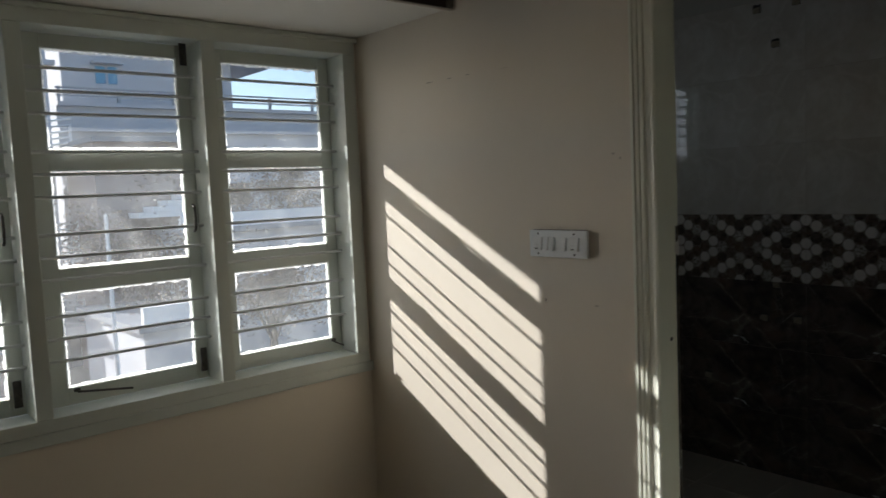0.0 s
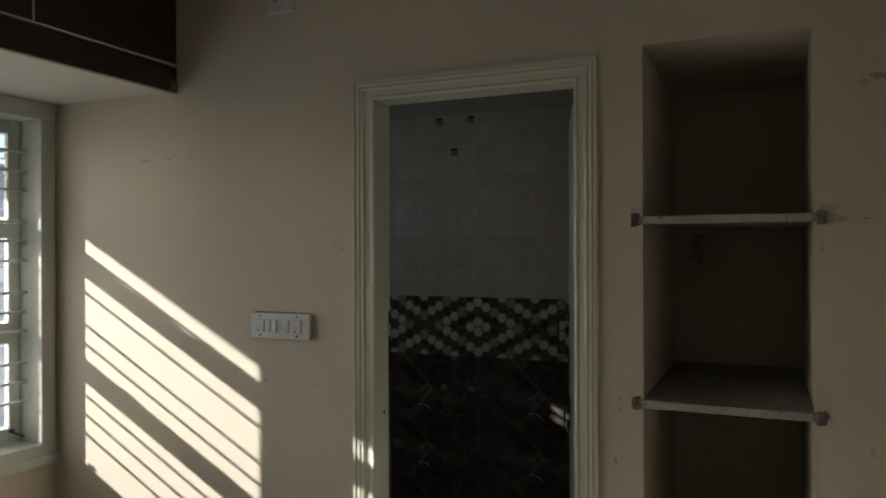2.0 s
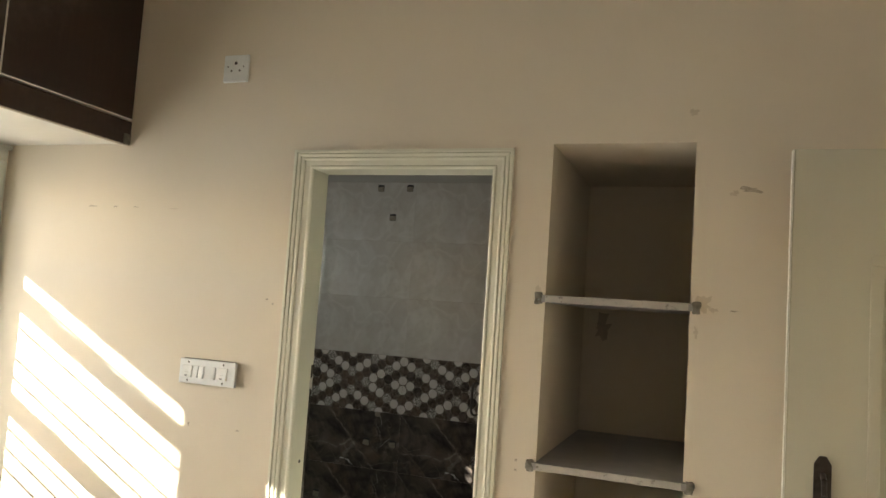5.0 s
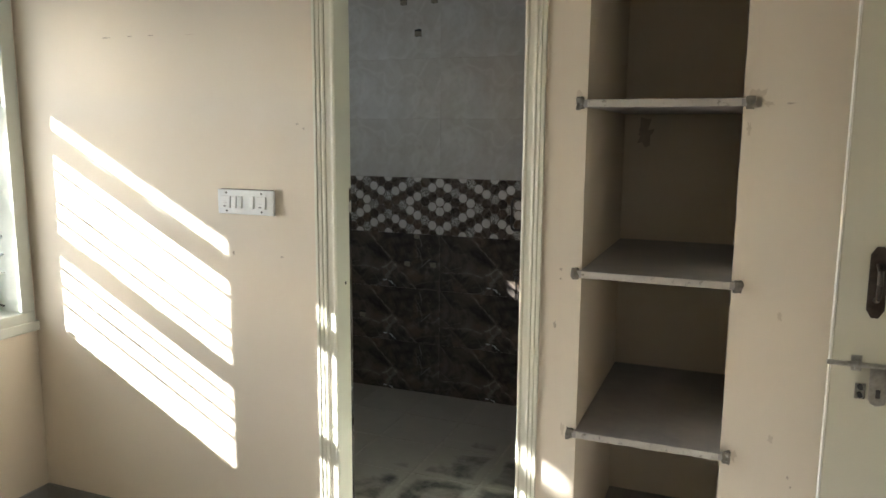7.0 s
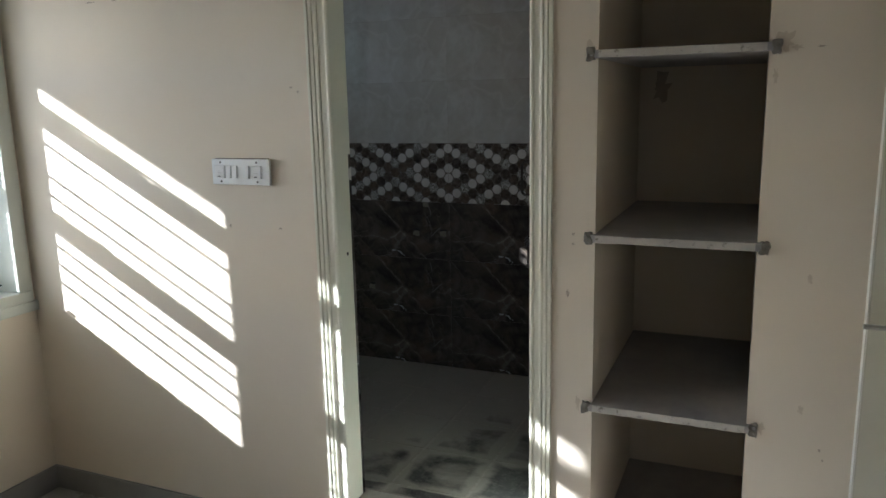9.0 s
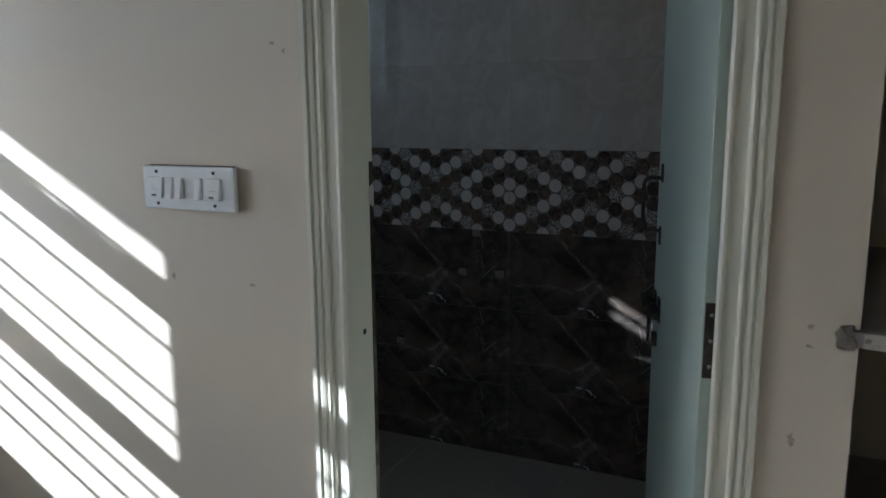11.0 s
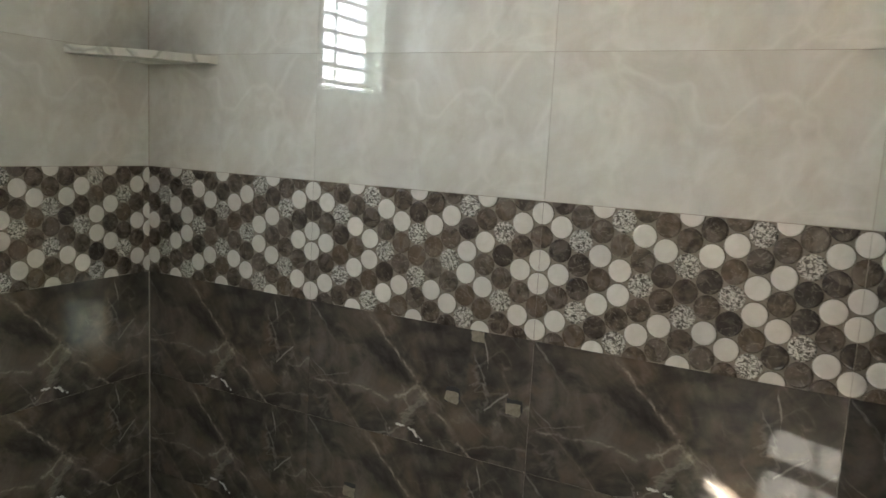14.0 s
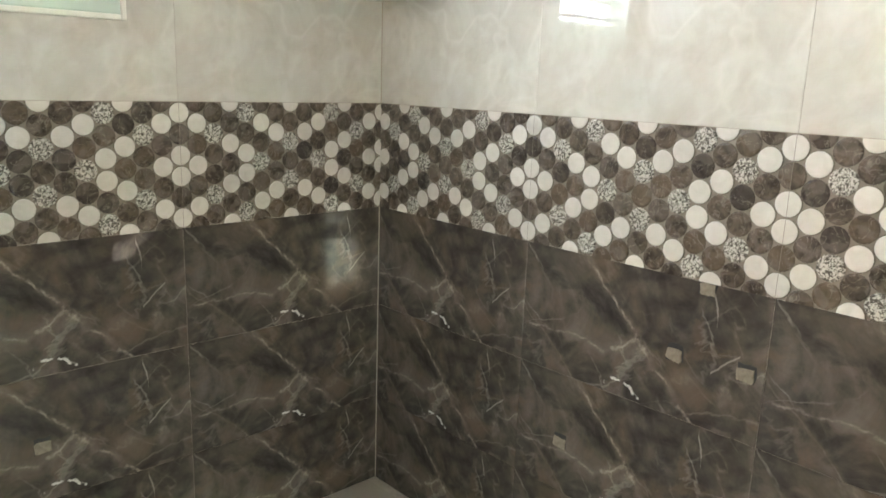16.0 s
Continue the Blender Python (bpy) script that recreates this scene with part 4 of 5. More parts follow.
def pebble_data(mat, cut, rad=0.0246):
    """A low glazed dome, whole or cut straight through the middle on one side."""
    if (mat, cut) not in pebble_mesh:
        h, sides = 0.0034, 18
        lo, hi = {"": (0, 2 * math.pi), "left": (-math.pi / 2, math.pi / 2), "right": (math.pi / 2, math.pi * 1.5), "top": (math.pi, 2 * math.pi), "bottom": (0, math.pi)}[cut]
        n = sides if not cut else sides // 2 + 1
        verts, faces = [], []
        levels = ((1.0, 0.0), (0.985, -0.42 * h), (0.945, -0.74 * h), (0.87, -0.93 * h), (0.74, -h))
        for s, w in levels:
            for i in range(n):
                a = lo + (hi - lo) * i / (sides if not cut else n - 1)
                verts.append((rad * s * math.cos(a), w, rad * s * math.sin(a)))
        for lv in range(len(levels) - 1):
            for i in range(n if not cut else n - 1):
                j = (i + 1) % n
                faces.append((lv * n + i, lv * n + j, (lv + 1) * n + j, (lv + 1) * n + i))
        faces.append(tuple((len(levels) - 1) * n + i for i in range(n)))
        me = bpy.data.meshes.new("pebble")
        me.from_pydata(verts, [], faces)
        me.materials.append(PEB[mat])
        me.materials.append(M_RIM)
        rim = (n if not cut else n - 1) * 2
        me.polygons.foreach_set("material_index", [1 if mat == "W" and i < rim else 0 for i in range(len(faces))])
        me.polygons.foreach_set("use_smooth", [True] * (len(faces) - 1) + [False])
        pebble_mesh[mat, cut] = me
    return pebble_mesh[mat, cut]


def child(name, data, parent, m):
    ob = new(name, data)
    ob.parent = parent
    base = Matrix.Translation(ORG[parent]) if parent in ORG else Matrix.Identity(4)
    ob.matrix_local = base.inverted() @ m
    return ob


def cut_tile(kind, rect, hole, mid):
    """A tile with the part inside the hole cut away, in one piece."""
    us = sorted({rect[0], rect[1], *(h for h in hole[:2] if rect[0] < h < rect[1])})
    vs = sorted({rect[2], rect[3], *(h for h in hole[2:] if rect[2] < h < rect[3])})
    bm = bmesh.new()
    seen = {}

    def vert(a, c):
        if (a, c) not in seen:
            seen[a, c] = bm.verts.new((a - mid.x, 0.0, c - mid.z))
        return seen[a, c]

    for a0, a1 in zip(us, us[1:]):
        for c0, c1 in zip(vs, vs[1:]):
            if not (hole[0] < (a0 + a1) / 2 < hole[1] and hole[2] < (c0 + c1) / 2 < hole[3]):
                bm.faces.new((vert(a0, c0), vert(a1, c0), vert(a1, c1), vert(a0, c1)))
    if not bm.faces:
        bm.free()
        return None
    e = bmesh.ops.extrude_face_region(bm, geom=list(bm.faces))
    bmesh.ops.translate(bm, verts=[v for v in e["geom"] if isinstance(v, bmesh.types.BMVert)], vec=(0, BED - 0.0004, 0))
    bmesh.ops.recalc_face_normals(bm, faces=bm.faces)
    me = bpy.data.meshes.new(kind + "_tile")
    bm.to_mesh(me)
    bm.free()
    me.materials.append({"dark": M_EMPERADOR, "cream": M_CREAM, "band": M_GROUT_DARK}[kind])
    return me


def tile_wall(parent, turn, u_range, joint, hole=None, pebbles=True):
    """Clads a wall. turn takes (u, w, v) of the wall's face to the world; joint is one upright joint's u."""
    first = joint - 0.6 * math.ceil((joint - u_range[0]) / 0.6)
    cols = []
    u = first
    while u < u_range[1] - 0.003:
        cols.append(u)
        u += 0.6
    for v0, v1, kind in ROWS_Z:
        full = 0.3 if kind != "cream" else 0.305
        for c in cols:
            mid = Vector((c + 0.3, 0, v1 - full / 2))
            rect = (max(c, u_range[0]) + GAP, min(c + 0.6, u_range[1]) - GAP, v0 + GAP, v1 - GAP)
            if rect[1] - rect[0] < 0.004:
                continue
            cut = hole and hole[0] < rect[1] and hole[1] > rect[0] and hole[2] < rect[3] and hole[3] > rect[2]
            for me in ([cut_tile(kind, rect, hole, mid)] if cut else [tile_data(kind, rect[0] - mid.x, rect[1] - mid.x, rect[2] - mid.z, rect[3] - mid.z)]):
                if me is None:
                    continue
                name = {"dark": "marble_tile", "cream": "cream_tile", "band": "border_tile"}[kind]
                tile = child(name, me, parent, turn @ Matrix.Translation(mid))
                if kind == "band" and pebbles:
                    for n in range(15):
                        x = c + n * COL
                        if x < u_range[0] - 0.001 or x > u_range[1] + 0.001:
                            continue
                        column = COLUMNS[min(n, 14 - n)]
                        half = n % 2 == 0
                        for i, kindp in enumerate(column):
                            z = 1.3325 - PITCH * (i + (0.5 if half else 0.0))
                            clip = "left" if n == 0 else "right" if n == 14 else "top" if (not half and i == 0) else "bottom" if (not half and i == 6) else ""
                            if not clip and (x - u_range[0] < 0.02 or u_range[1] - x < 0.02):
                                clip = "left" if x - u_range[0] < 0.02 else "right"
                            peb = new("pebble", pebble_data(kindp, clip))
                            peb.parent = tile
                            peb.location = (x - mid.x + (GAP if clip == "left" else -GAP if clip == "right" else 0), -0.0001, z - mid.z)


TURN_N = Matrix.Translation((0, BY1, 0))
TURN_W = Matrix.Translation((BX0, 0, 0)) @ Matrix.Rotation(radians(90), 4, "Z")
TURN_E = Matrix.Translation((BX1, 0, 0)) @ Matrix.Rotation(radians(-90), 4, "Z")
TURN_S = Matrix.Translation((0, BY0, 0)) @ Matrix.Rotation(radians(180), 4, "Z")

# plaster above the tiles
for nm, x, y in (("plaster_band", (BX0 - BED, BX1 + BED), (BY1 + BED - 0.004, BY1 + BED - 0.0002)),):
    tagged(box("plaster_band", x, y, (2.267, BTOP - 0.001), M_PLASTER), "grey plaster above the bathroom tiles", "wall", "", "structure")
tagged(box("plaster_band", (BX0 - BED + 0.0002, BX0 - BED + 0.004), (BY0 - BED, BY1 + BED - 0.0045), (2.267, BTOP - 0.001), M_PLASTER), "grey plaster above the bathroom tiles", "wall", "", "structure")


def ventilator():
    y0, y1, z0, z1 = VENT
    ob = thing("window_2", (BX0 - 0.05, (y0 + y1) / 2, z0), "small pale green framed bathroom ventilator window with bars", "window", "", "structure")
    xi, xo = BX0 + 0.006, BX0 - 0.10
    w = 0.055
    for nm, a, b, c, d in (("frame_jamb", y0, y0 + w, z0 + w, z1 - w), ("frame_jamb", y1 - w, y1, z0 + w, z1 - w), ("frame_head", y0, y1, z1 - w, z1), ("frame_sill", y0, y1, z0, z0 + w)):
        box(nm, (xo, xi), (a, b), (c, d), M_LEAF, ob, 0.003)
    for nm, a, b, c, d in (("cement_bead", y1, y1 + 0.012, z0 - 0.012, z1), ("cement_bead", y0, y1, z0 - 0.012, z0)):
        box(nm, (BX0 + 0.0002, BX0 + 0.008), (a, b), (c, d), M_EDGE, ob, 0.003, "white filler bead")
    for nm, a, b, c, d in (("sash_stile", y0 + w, y0 + w + 0.03, z0 + w + 0.055, z1 - w - 0.03), ("sash_stile", y1 - w - 0.025, y1 - w, z0 + w + 0.055, z1 - w - 0.03),
                           ("sash_rail", y0 + w, y1 - w, z0 + w, z0 + w + 0.055), ("sash_rail", y0 + w, y1 - w, z1 - w - 0.03, z1 - w)):
        box(nm, (BX0 - 0.095, BX0 - 0.06), (a, b), (c, d), M_LEAF, ob, 0.002)
    ya, yb = y0 + w, y1 - w
    for i in range(7):
        z = z0 + w + 0.075 + 0.062 * i
        rod("bar", (BX0 - 0.035, ya - 0.003, z), (BX0 - 0.035, yb + 0.003, z), 0.0085, M_BARS, ob, "", 8)
    rod("upright_bar", (BX0 - 0.047, (ya + yb) / 2 + 0.06, z0 + w), (BX0 - 0.047, (ya + yb) / 2 + 0.06, z1 - w), 0.006, M_LEAF, ob, "", 8)
    pane = box("pane", (BX0 - 0.082, BX0 - 0.079), (ya + 0.02, yb - 0.02), (z0 + w + 0.04, z1 - w - 0.02), M_VENTGLASS, ob)
    pane.visible_shadow = False


ventilator()
tagged(box("corner_joint", (BX0, BX0 + 0.0022), (BY1 - 0.0022, BY1), (BZ, 2.266), M_GROUT), "thin brown grout line in the tiled corner", "trim", "", "structure")


def corner_shelf():
    z, r, n = 1.622, 0.258, 10
    ob = thing("corner_shelf", (BX0 + 0.1, BY1 - 0.1, z - 0.01), "pale marble corner shelf fixed to the bathroom tiles", "shelf")
    pts = [(BX0 + 0.0005, BY1 - 0.0005), (BX0 + 0.0005, BY1 - r)]
    for i in range(1, n):
        t = i / n
        b = 0.022 * math.sin(math.pi * t)
        pts.append((BX0 + r * t + b, BY1 - r * (1 - t) - b))
    pts.append((BX0 + r, BY1 - 0.0005))
    prism("slab", pts, "z", z - 0.01, z + 0.01, M_MARBLE, ob, 0.0015)


corner_shelf()


def pipe_outlet(u, z, side="n", w=0.032, seed=0):
    """A square hole cut in the tiles for a water pipe, plugged with cement."""
    ob = thing("pipe_outlet", (u, BY1, z - w / 2) if side == "n" else (BX0, u, z - w / 2), "square pipe outlet cut in the tiles, plugged with cement", "pipe outlet", "pipe outlets in the bathroom walls")

    def spot(a, d, b):
        return (a, BY1 - d, b) if side == "n" else (BX0 + d, a, b)

    rnd = random.Random(seed)
    h = w / 2
    corners = [(-h, -h), (h, -h), (h, h), (-h, h)]
    ringp = []
    for (a, b), (c, d) in zip(corners, corners[1:] + corners[:1]):
        for t in (0.0, 0.33, 0.66):
            ringp.append((a + (c - a) * t + rnd.uniform(-0.0022, 0.0022), b + (d - b) * t + rnd.uniform(-0.0022, 0.0022)))
    bm = bmesh.new()
    lo = [bm.verts.new(spot(u + a, 0.0012, z + b)) for a, b in ringp]
    bk = [bm.verts.new(spot(u + a, -0.002, z + b)) for a, b in ringp]
    bm.faces.new(lo)
    bm.faces.new(bk[::-1])
    for i in range(12):
        bm.faces.new((lo[i], bk[i], bk[(i + 1) % 12], lo[(i + 1) % 12]))
    # nothing is recessed: a slightly raised dark square paints the hole's inner shade
    part("cut_hole", bm, M_DARK, ob)
    bm = bmesh.new()
    put_box(bm, (-0.92, 0.92), (-1, 1), (-0.95, 0.45), 0.25, 3)
    for v in bm.verts:
        q = v.co + 0.34 * noise.noise_vector(v.co * 1.9 + Vector((seed * 3.1, 0, 0)))
        v.co = Vector(spot(u + q.x * h, 0.0014 + q.y * 0.0022, z + q.z * h))
    part("cement_plug", bm, M_PLUG, ob, "grey cement plug")


for i, (u, z, s) in enumerate(((-1.659, 2.232, "n"), (-1.487, 2.233, "n"), (-1.577, 2.073, "n"), (-1.582, 1.024, "n"), (-1.637, 0.872, "n"), (-1.485, 0.874, "n"), (-1.912, 0.564, "n"), (2.261, 0.57, "w"))):
    pipe_outlet(u, z, s, 0.036, i)


def bath_door():
    ob = new("bathroom_door")
    ob.matrix_world = pose(-0.640, 1.925, 0.16, 0, 0, 105.8)
    ORG[ob] = Vector((0, 0, 0))
    tagged(ob, "mint painted flush door, half open into the bathroom", "door", "", "structure")
    L, H = 0.672, 1.887
    box("leaf", (0.004, L), (-0.033, 0.0), (0.0, H), M_LEAF, ob, 0.002)
    for z in (0.22, 0.92, 1.64):
        h = box("hinge", (0.0022, 0.0039), (-0.031, -0.003), (z - 0.066, z + 0.066), M_IRON, ob, 0.0004, "unpainted dark steel butt hinge")
        rod("hinge_pin", (0.0, -0.030, z - 0.066), (0.0, -0.030, z + 0.066), 0.0045, M_IRON, h)
        for dz in (-0.045, 0.0, 0.045):
            rod("hinge_screw", (0.0024, -0.014, z + dz), (0.0016, -0.014, z + dz), 0.0035, M_STEEL, h)
    # pull handle near the free edge
    hx, za, zb = 0.591, 1.018, 1.146
    pull = thing_at(ob, "pull_handle", (hx, 0, za))
    bm = bmesh.new()
    pts = [(hx, 0.001, za), (hx, 0.036, za), (hx, 0.044, za + 0.012), (hx, 0.044, zb - 0.012), (hx, 0.036, zb), (hx, 0.001, zb)]
    for p, q in zip(pts, pts[1:]):
        put_rod(bm, p, q, 0.0048, 10)
    part("grip", bm, M_IRON, pull)
    for a, b in ((za - 0.034, za + 0.01), (zb - 0.01, zb + 0.034)):
        box("foot_plate", (hx - 0.01, hx + 0.01), (0.0003, 0.005), (a, b), M_IRON, pull, 0.0015)
    # sliding bolt with its rings
    z = 0.83
    bolt = thing_at(ob, "sliding_bolt", (0.6, 0, z))
    rod("bolt_rod", (0.48, 0.019, z), (0.70, 0.019, z), 0.0075, M_IRON, bolt)
    for x in (0.55, 0.63):
        box("bracket", (x - 0.016, x + 0.016), (0.0003, 0.005), (z - 0.03, z + 0.03), M_IRON, bolt, 0.0015)
        ring("bracket_ring", (x, 0.019, z), "x", 0.0095, 0.016, 0.014, M_IRON, bolt)
    bm = bmesh.new()
    put_box(bm, (0.575, 0.60), (0.016, 0.024), (z - 0.075, z - 0.004), 0.002)
    part("hasp", bm, M_IRON, bolt)
    ring("hasp_ring", (0.5875, 0.02, z - 0.085), "y", 0.007, 0.014, 0.007, M_IRON, bolt)
    box("staple", (0.572, 0.603), (0.0003, 0.012), (z - 0.10, z - 0.068), M_IRON, bolt, 0.002)


bath_door()

# ---- outside ----
M_GROUND = painted("dusty_ground", (0.24, 0.21, 0.17), (0.16, 0.14, 0.115), 0.9, 3, 0.4, 0.3)
M_HOUSE = painted("grey_house_render", (0.56, 0.56, 0.58), (0.46, 0.46, 0.48), 0.85, 4, 0.3, 0.5)
M_PINK = painted("brownish_house_render", (0.36, 0.29, 0.26), (0.28, 0.24, 0.22), 0.85, 4, 0.3, 0.5)
M_WHITEHOUSE = painted("white_house_render", (0.85, 0.84, 0.82), (0.70, 0.69, 0.66), 0.8, 4, 0.3, 0.5)
M_ROOF = painted("grey_roof_sheet", (0.30, 0.31, 0.33), (0.22, 0.22, 0.23), 0.7, 4, 0.3, 0.5)
M_BLUE = painted("blue_shutter_paint", (0.12, 0.36, 0.55), (0.10, 0.30, 0.46), 0.5, 10, 0.1)
M_RAIL = painted("painted_rail", (0.30, 0.31, 0.33), (0.22, 0.22, 0.22), 0.5, 10, 0.1)

ground = tagged(box("ground", (-260, 60), (-150, 150), (-4.2, -4.0), M_GROUND), "dusty brown ground between the houses", "ground", "", "structure")


def house_grey():
    x = -30.0
    ob = thing("grey_house", (x, 11, -4), "grey rendered house with a blue shuttered window and railed terrace", "house")
    box("upper_wall", (x - 8, x), (7.75, 14.4), (5.0, 9.2), M_HOUSE, ob)
    roof = prism("roof", [(6.9, 9.2), (15.7, 6.86), (15.7, 7.0), (13.3, 7.5), (11.0, 10.5), (6.9, 10.5)], "x", x - 9, x + 0.9, M_ROOF, ob)
    box("lower_wall", (x - 8, x + 1.2), (7.2, 24.0), (-4, 5.1), M_HOUSE, ob)
    for z in (5.1, 4.2, 3.3, 2.2):
        box("ledge", (x + 1.2, x + 1.45), (7.2, 24.0), (z - 0.13, z), M_WHITEHOUSE if z == 3.3 else M_HOUSE, ob)
    win = box("window", (x - 0.02, x + 0.05), (8.95, 9.72), (6.0, 6.64), M_BLUE, ob, 0.0, "bright blue window")
    box("window_bar", (x + 0.05, x + 0.09), (9.3, 9.37), (6.0, 6.64), M_HOUSE, win)
    box("window_hood", (x, x + 0.4), (8.8, 9.9), (6.72, 6.8), M_HOUSE, ob)
    fence = thing_at(ob, "terrace_rail", (x + 1.2, 14, 5.1))
    for z in (5.35, 5.62):
        box("rail", (x + 1.17, x + 1.23), (7.2, 24), (z - 0.03, z + 0.03), M_RAIL, fence)
    for i in range(9):
        y = 7.25 + 2.05 * i
        box("post", (x + 1.15, x + 1.25), (y, y + 0.1), (5.1, 5.66), M_RAIL, fence)
    rnd = random.Random(5)
    for i in range(6):
        y = 8.0 + 2.6 * i
        z = rnd.choice((2.6, 3.4))
        box("window", (x + 1.2, x + 1.24), (y, y + 1.1), (z - 1.4, z - 0.4), M_DARK, ob, 0.0, "dark window opening")


def white_tower():
    x = -27.0
    ob = thing("white_stair_tower", (x, 5.6, -4), "white rendered stair tower with railings", "house")
    box("wall", (x - 3, x), (4.0, 6.25), (-4, 10.0), M_WHITEHOUSE, ob)
    box("wall", (x - 1.0, x), (6.25, 6.55), (-4, 6.6), M_HOUSE, ob)
    box("ledge", (x, x + 0.5), (4.0, 6.7), (6.0, 6.15), M_HOUSE, ob)
    for z0, lift in ((3.2, 0.3), (0.25, -0.15), (-2.15, -0.25)):
        box("landing", (x, x + 1.0), (4.0, 7.0), (z0 - 0.62, z0 - 0.3), M_WHITEHOUSE, ob)
        rail = thing_at(ob, "stair_rail", (x + 0.8, 5.6, z0))
        for i in range(5):
            bm = bmesh.new()
            put_rod(bm, (x + 0.8, 5.0, z0 + 0.19 * i), (x + 0.8, 6.95, z0 + lift + 0.19 * i), 0.032, 6)
            part("rail", bm, M_WHITEHOUSE, rail)
        for y in (5.1, 6.9):
            box("post", (x + 0.77, x + 0.83), (y - 0.03, y + 0.03), (z0 - 0.3, z0 + 0.85 + min(lift, 0.0)), M_WHITEHOUSE, rail)
    box("lower_wall", (x - 0.5, x - 0.2), (6.25, 8.8), (-4, -0.9), M_WHITEHOUSE, ob)


def low_house(x, y0, y1, z, mat, label):
    ob = thing("low_house", (x, (y0 + y1) / 2, -4), label, "house", "low houses behind the window")
    box("wall", (x - 5, x), (y0, y1), (-4, z), mat, ob)
    box("roof_slab", (x - 5.2, x + 0.3), (y0 - 0.2, y1 + 0.2), (z, z + 0.16), M_ROOF, ob)
    box("parapet", (x - 0.1, x + 0.1), (y0, y1), (z + 0.16, z + 0.6), M_WHITEHOUSE, ob)
    for i in range(int((y1 - y0) / 2.2)):
        y = y0 + 0.7 + 2.2 * i
        w = box("window", (x, x + 0.05), (y, y + 0.9), (z - 1.9, z - 0.9), M_DARK, ob, 0.0, "dark window opening")
        box("sill", (x + 0.05, x + 0.2), (y - 0.1, y + 1.0), (z - 1.98, z - 1.9), M_WHITEHOUSE, w)


def brown_house():
    x = -24.0
    ob = thing("brown_house", (x, 8.5, -4), "low brown rendered house with white steps", "house")
    box("wall", (x - 3, x), (6.9, 9.6), (-4, 3.35), M_PINK, ob)
    box("roof_slab", (x - 3.2, x + 0.3), (6.8, 9.8), (3.35, 3.5), M_ROOF, ob)
    for i in range(5):
        box("step", (x + 0.3, x + 1.2), (7.7 + 0.45 * i, 10.4), (1.0 + 0.17 * i, 1.16 + 0.17 * i), M_WHITEHOUSE, ob)


house_grey()
white_tower()
brown_house()
low_house(-19.0, 6.3, 8.4, -1.75, M_HOUSE, "low grey rendered house with a flat roof")
low_house(-22.0, 8.6, 15.5, 0.45, M_HOUSE, "low grey rendered house with a flat roof")
low_house(-16.0, -6.0, 3.2, -1.2, M_PINK, "low brown rendered house with a flat roof")
pole = thing("utility_pole", (-18.0, 5.32, -4), "pale concrete utility pole", "pole")
bm = bmesh.new()
put_rod(bm, (-18.0, 5.32, -4), (-18.0, 5.32, 1.25), 0.06, 10, 0.04)
part("shaft", bm, M_WHITEHOUSE, pole)

k = Mat("dry_leaves", 0.7)
M_LEAVES = k.colour(k.mix(k.noise(3.0), (0.10, 0.085, 0.05), (0.20, 0.14, 0.10))).m
M_BARK = simple("bark", (0.12, 0.09, 0.07), (0.07, 0.055, 0.045), 0.9, 0.0, 8)


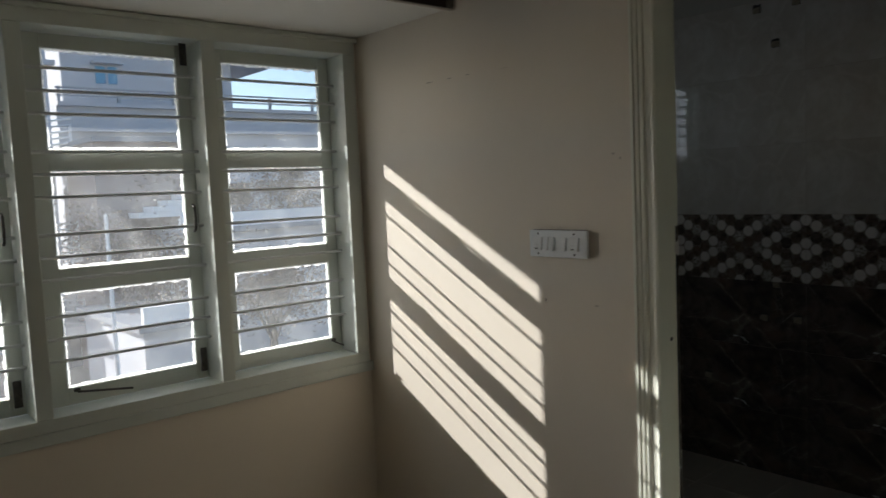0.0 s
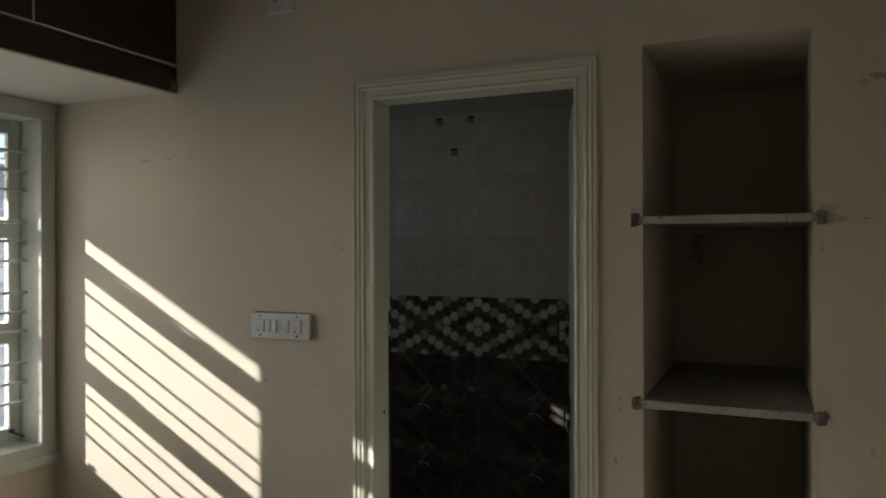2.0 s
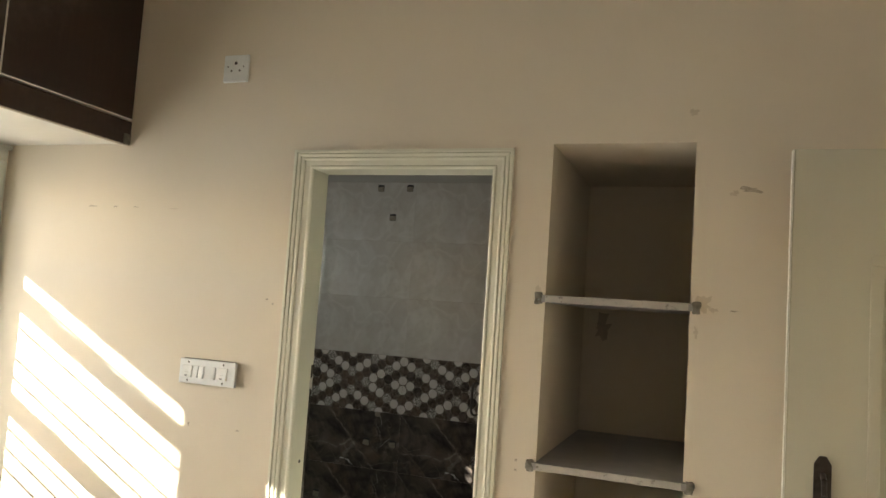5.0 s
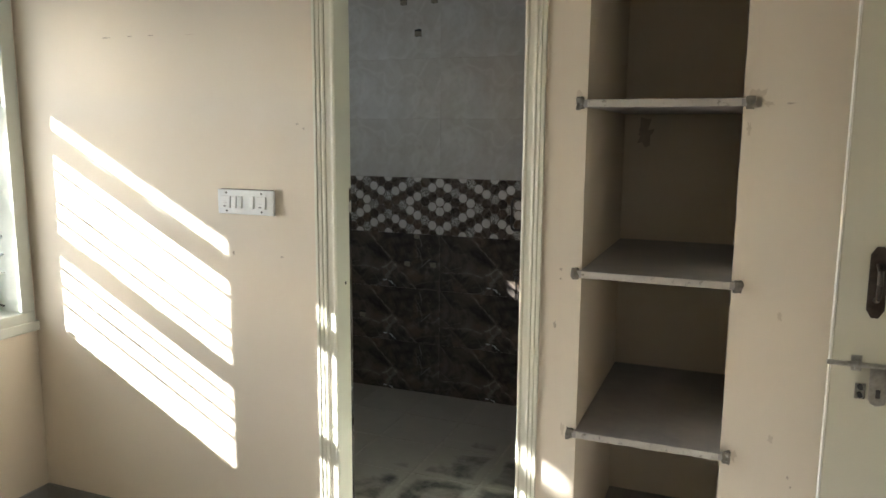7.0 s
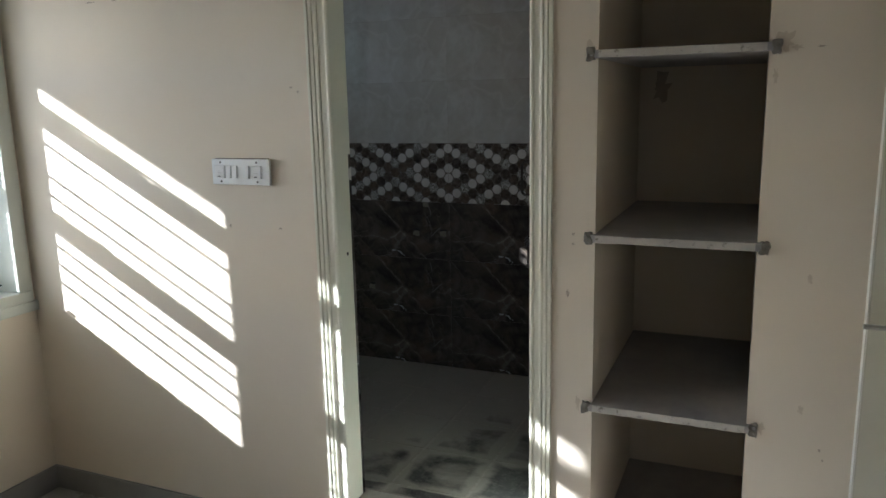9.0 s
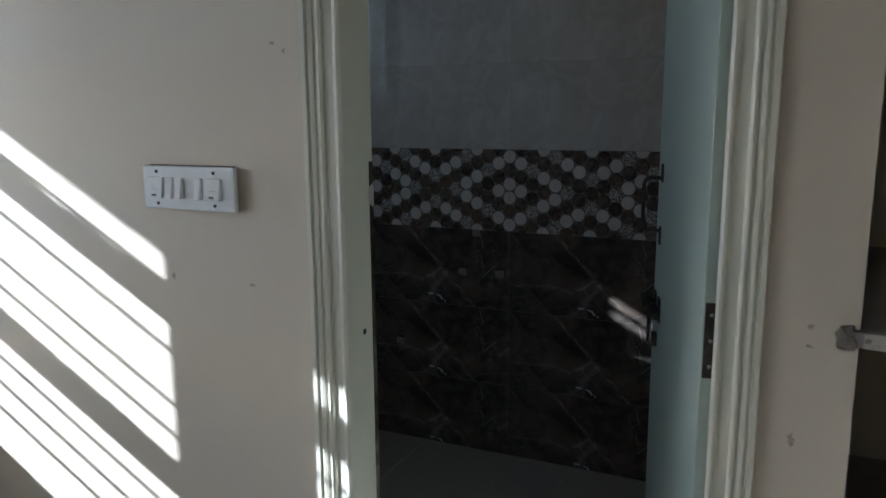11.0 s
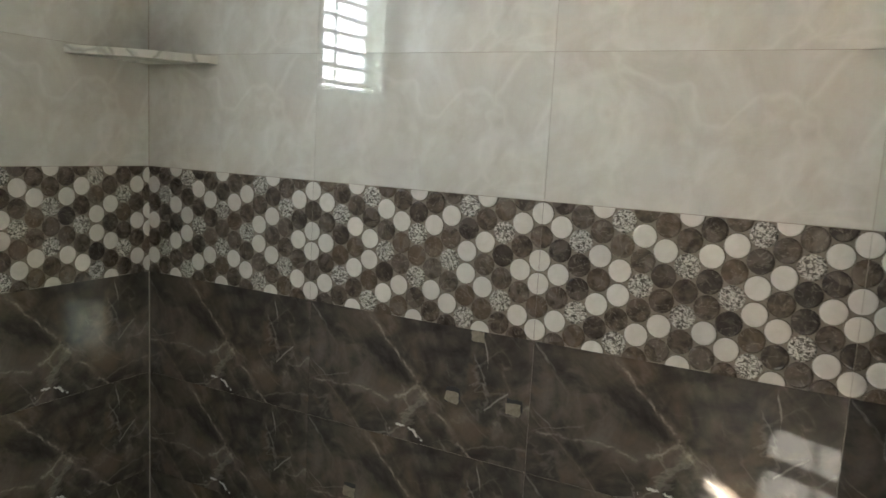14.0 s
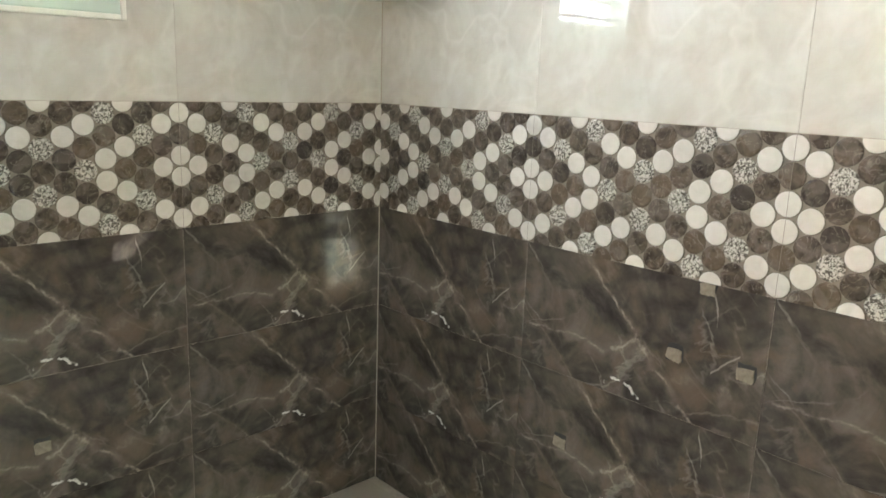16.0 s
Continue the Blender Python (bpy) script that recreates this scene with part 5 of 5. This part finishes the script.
def tree(x, y, z0, height, spread, seed):
    rnd = random.Random(seed)
    ob = thing("tree", (x, y, z0), "half bare dry brown tree between the houses", "tree", "trees behind the window")
    bm = bmesh.new()
    put_rod(bm, (x, y, z0), (x, y, z0 + height * 0.5), 0.16, 8, 0.1)
    tips = []
    for i in range(11):
        a = rnd.uniform(0, 6.28)
        r = spread * rnd.uniform(0.4, 1.0)
        tip = (x + r * math.cos(a), y + r * math.sin(a), z0 + height * rnd.uniform(0.55, 1.0))
        put_rod(bm, (x, y, z0 + height * rnd.uniform(0.3, 0.5)), tip, 0.06, 6, 0.015)
        tips.append(tip)
    part("trunk", bm, M_BARK, ob)
    verts, faces = [], []
    for t in tips:
        for j in range(300):
            c = Vector(t) + Vector((rnd.gauss(0, 0.55), rnd.gauss(0, 0.55), rnd.gauss(0, 0.4)))
            u = Vector((rnd.gauss(0, 1), rnd.gauss(0, 1), rnd.gauss(0, 1))).normalized() * 0.055
            w = u.orthogonal().normalized() * 0.03
            n = len(verts)
            verts += [c - u, c + w, c + u, c - w]
            faces.append((n, n + 1, n + 2, n + 3))
    me = bpy.data.meshes.new("crown")
    me.from_pydata([tuple(v - Vector((x, y, z0))) for v in verts], [], faces)
    me.materials.append(M_LEAVES)
    crown = new("crown", me)
    crown.parent = ob


for i, a in enumerate(((-25.5, 9.6, -4, 6.6, 1.5), (-25.0, 12.6, -4, 6.2, 1.6), (-24.5, 7.6, -4, 5.4, 1.0), (-20.5, 8.1, -4, 4.2, 1.0), (-20.0, 10.4, -4, 3.4, 1.5), (-26.0, 16.0, -4, 6.0, 1.8))):
    tree(*a, i)

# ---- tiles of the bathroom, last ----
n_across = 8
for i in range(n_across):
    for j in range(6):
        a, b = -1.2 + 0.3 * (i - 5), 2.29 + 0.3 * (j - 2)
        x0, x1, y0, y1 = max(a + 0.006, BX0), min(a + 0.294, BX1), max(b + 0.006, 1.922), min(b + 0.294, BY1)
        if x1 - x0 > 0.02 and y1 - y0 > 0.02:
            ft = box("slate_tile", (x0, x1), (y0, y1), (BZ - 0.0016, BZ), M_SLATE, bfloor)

tile_wall(bnorth, TURN_N, (BX0 + 0.0005, BX1), -1.450)
tile_wall(bwest, TURN_W, (BY0 + 0.0085, BY1 - 0.0005), 2.609, (VENT[0] - 0.001, VENT[1] + 0.001, VENT[2] - 0.001, VENT[3] + 0.001))
tile_wall(beast, TURN_E, (-BY1 + 0.0005, -BY0 - 0.0085), -2.609, None, False)
tile_wall(bsouth, TURN_S, (-BX1 + 0.0085, -BX0 - 0.0085), 1.450, (0.585, 1.315, 0.0, 2.07), False)
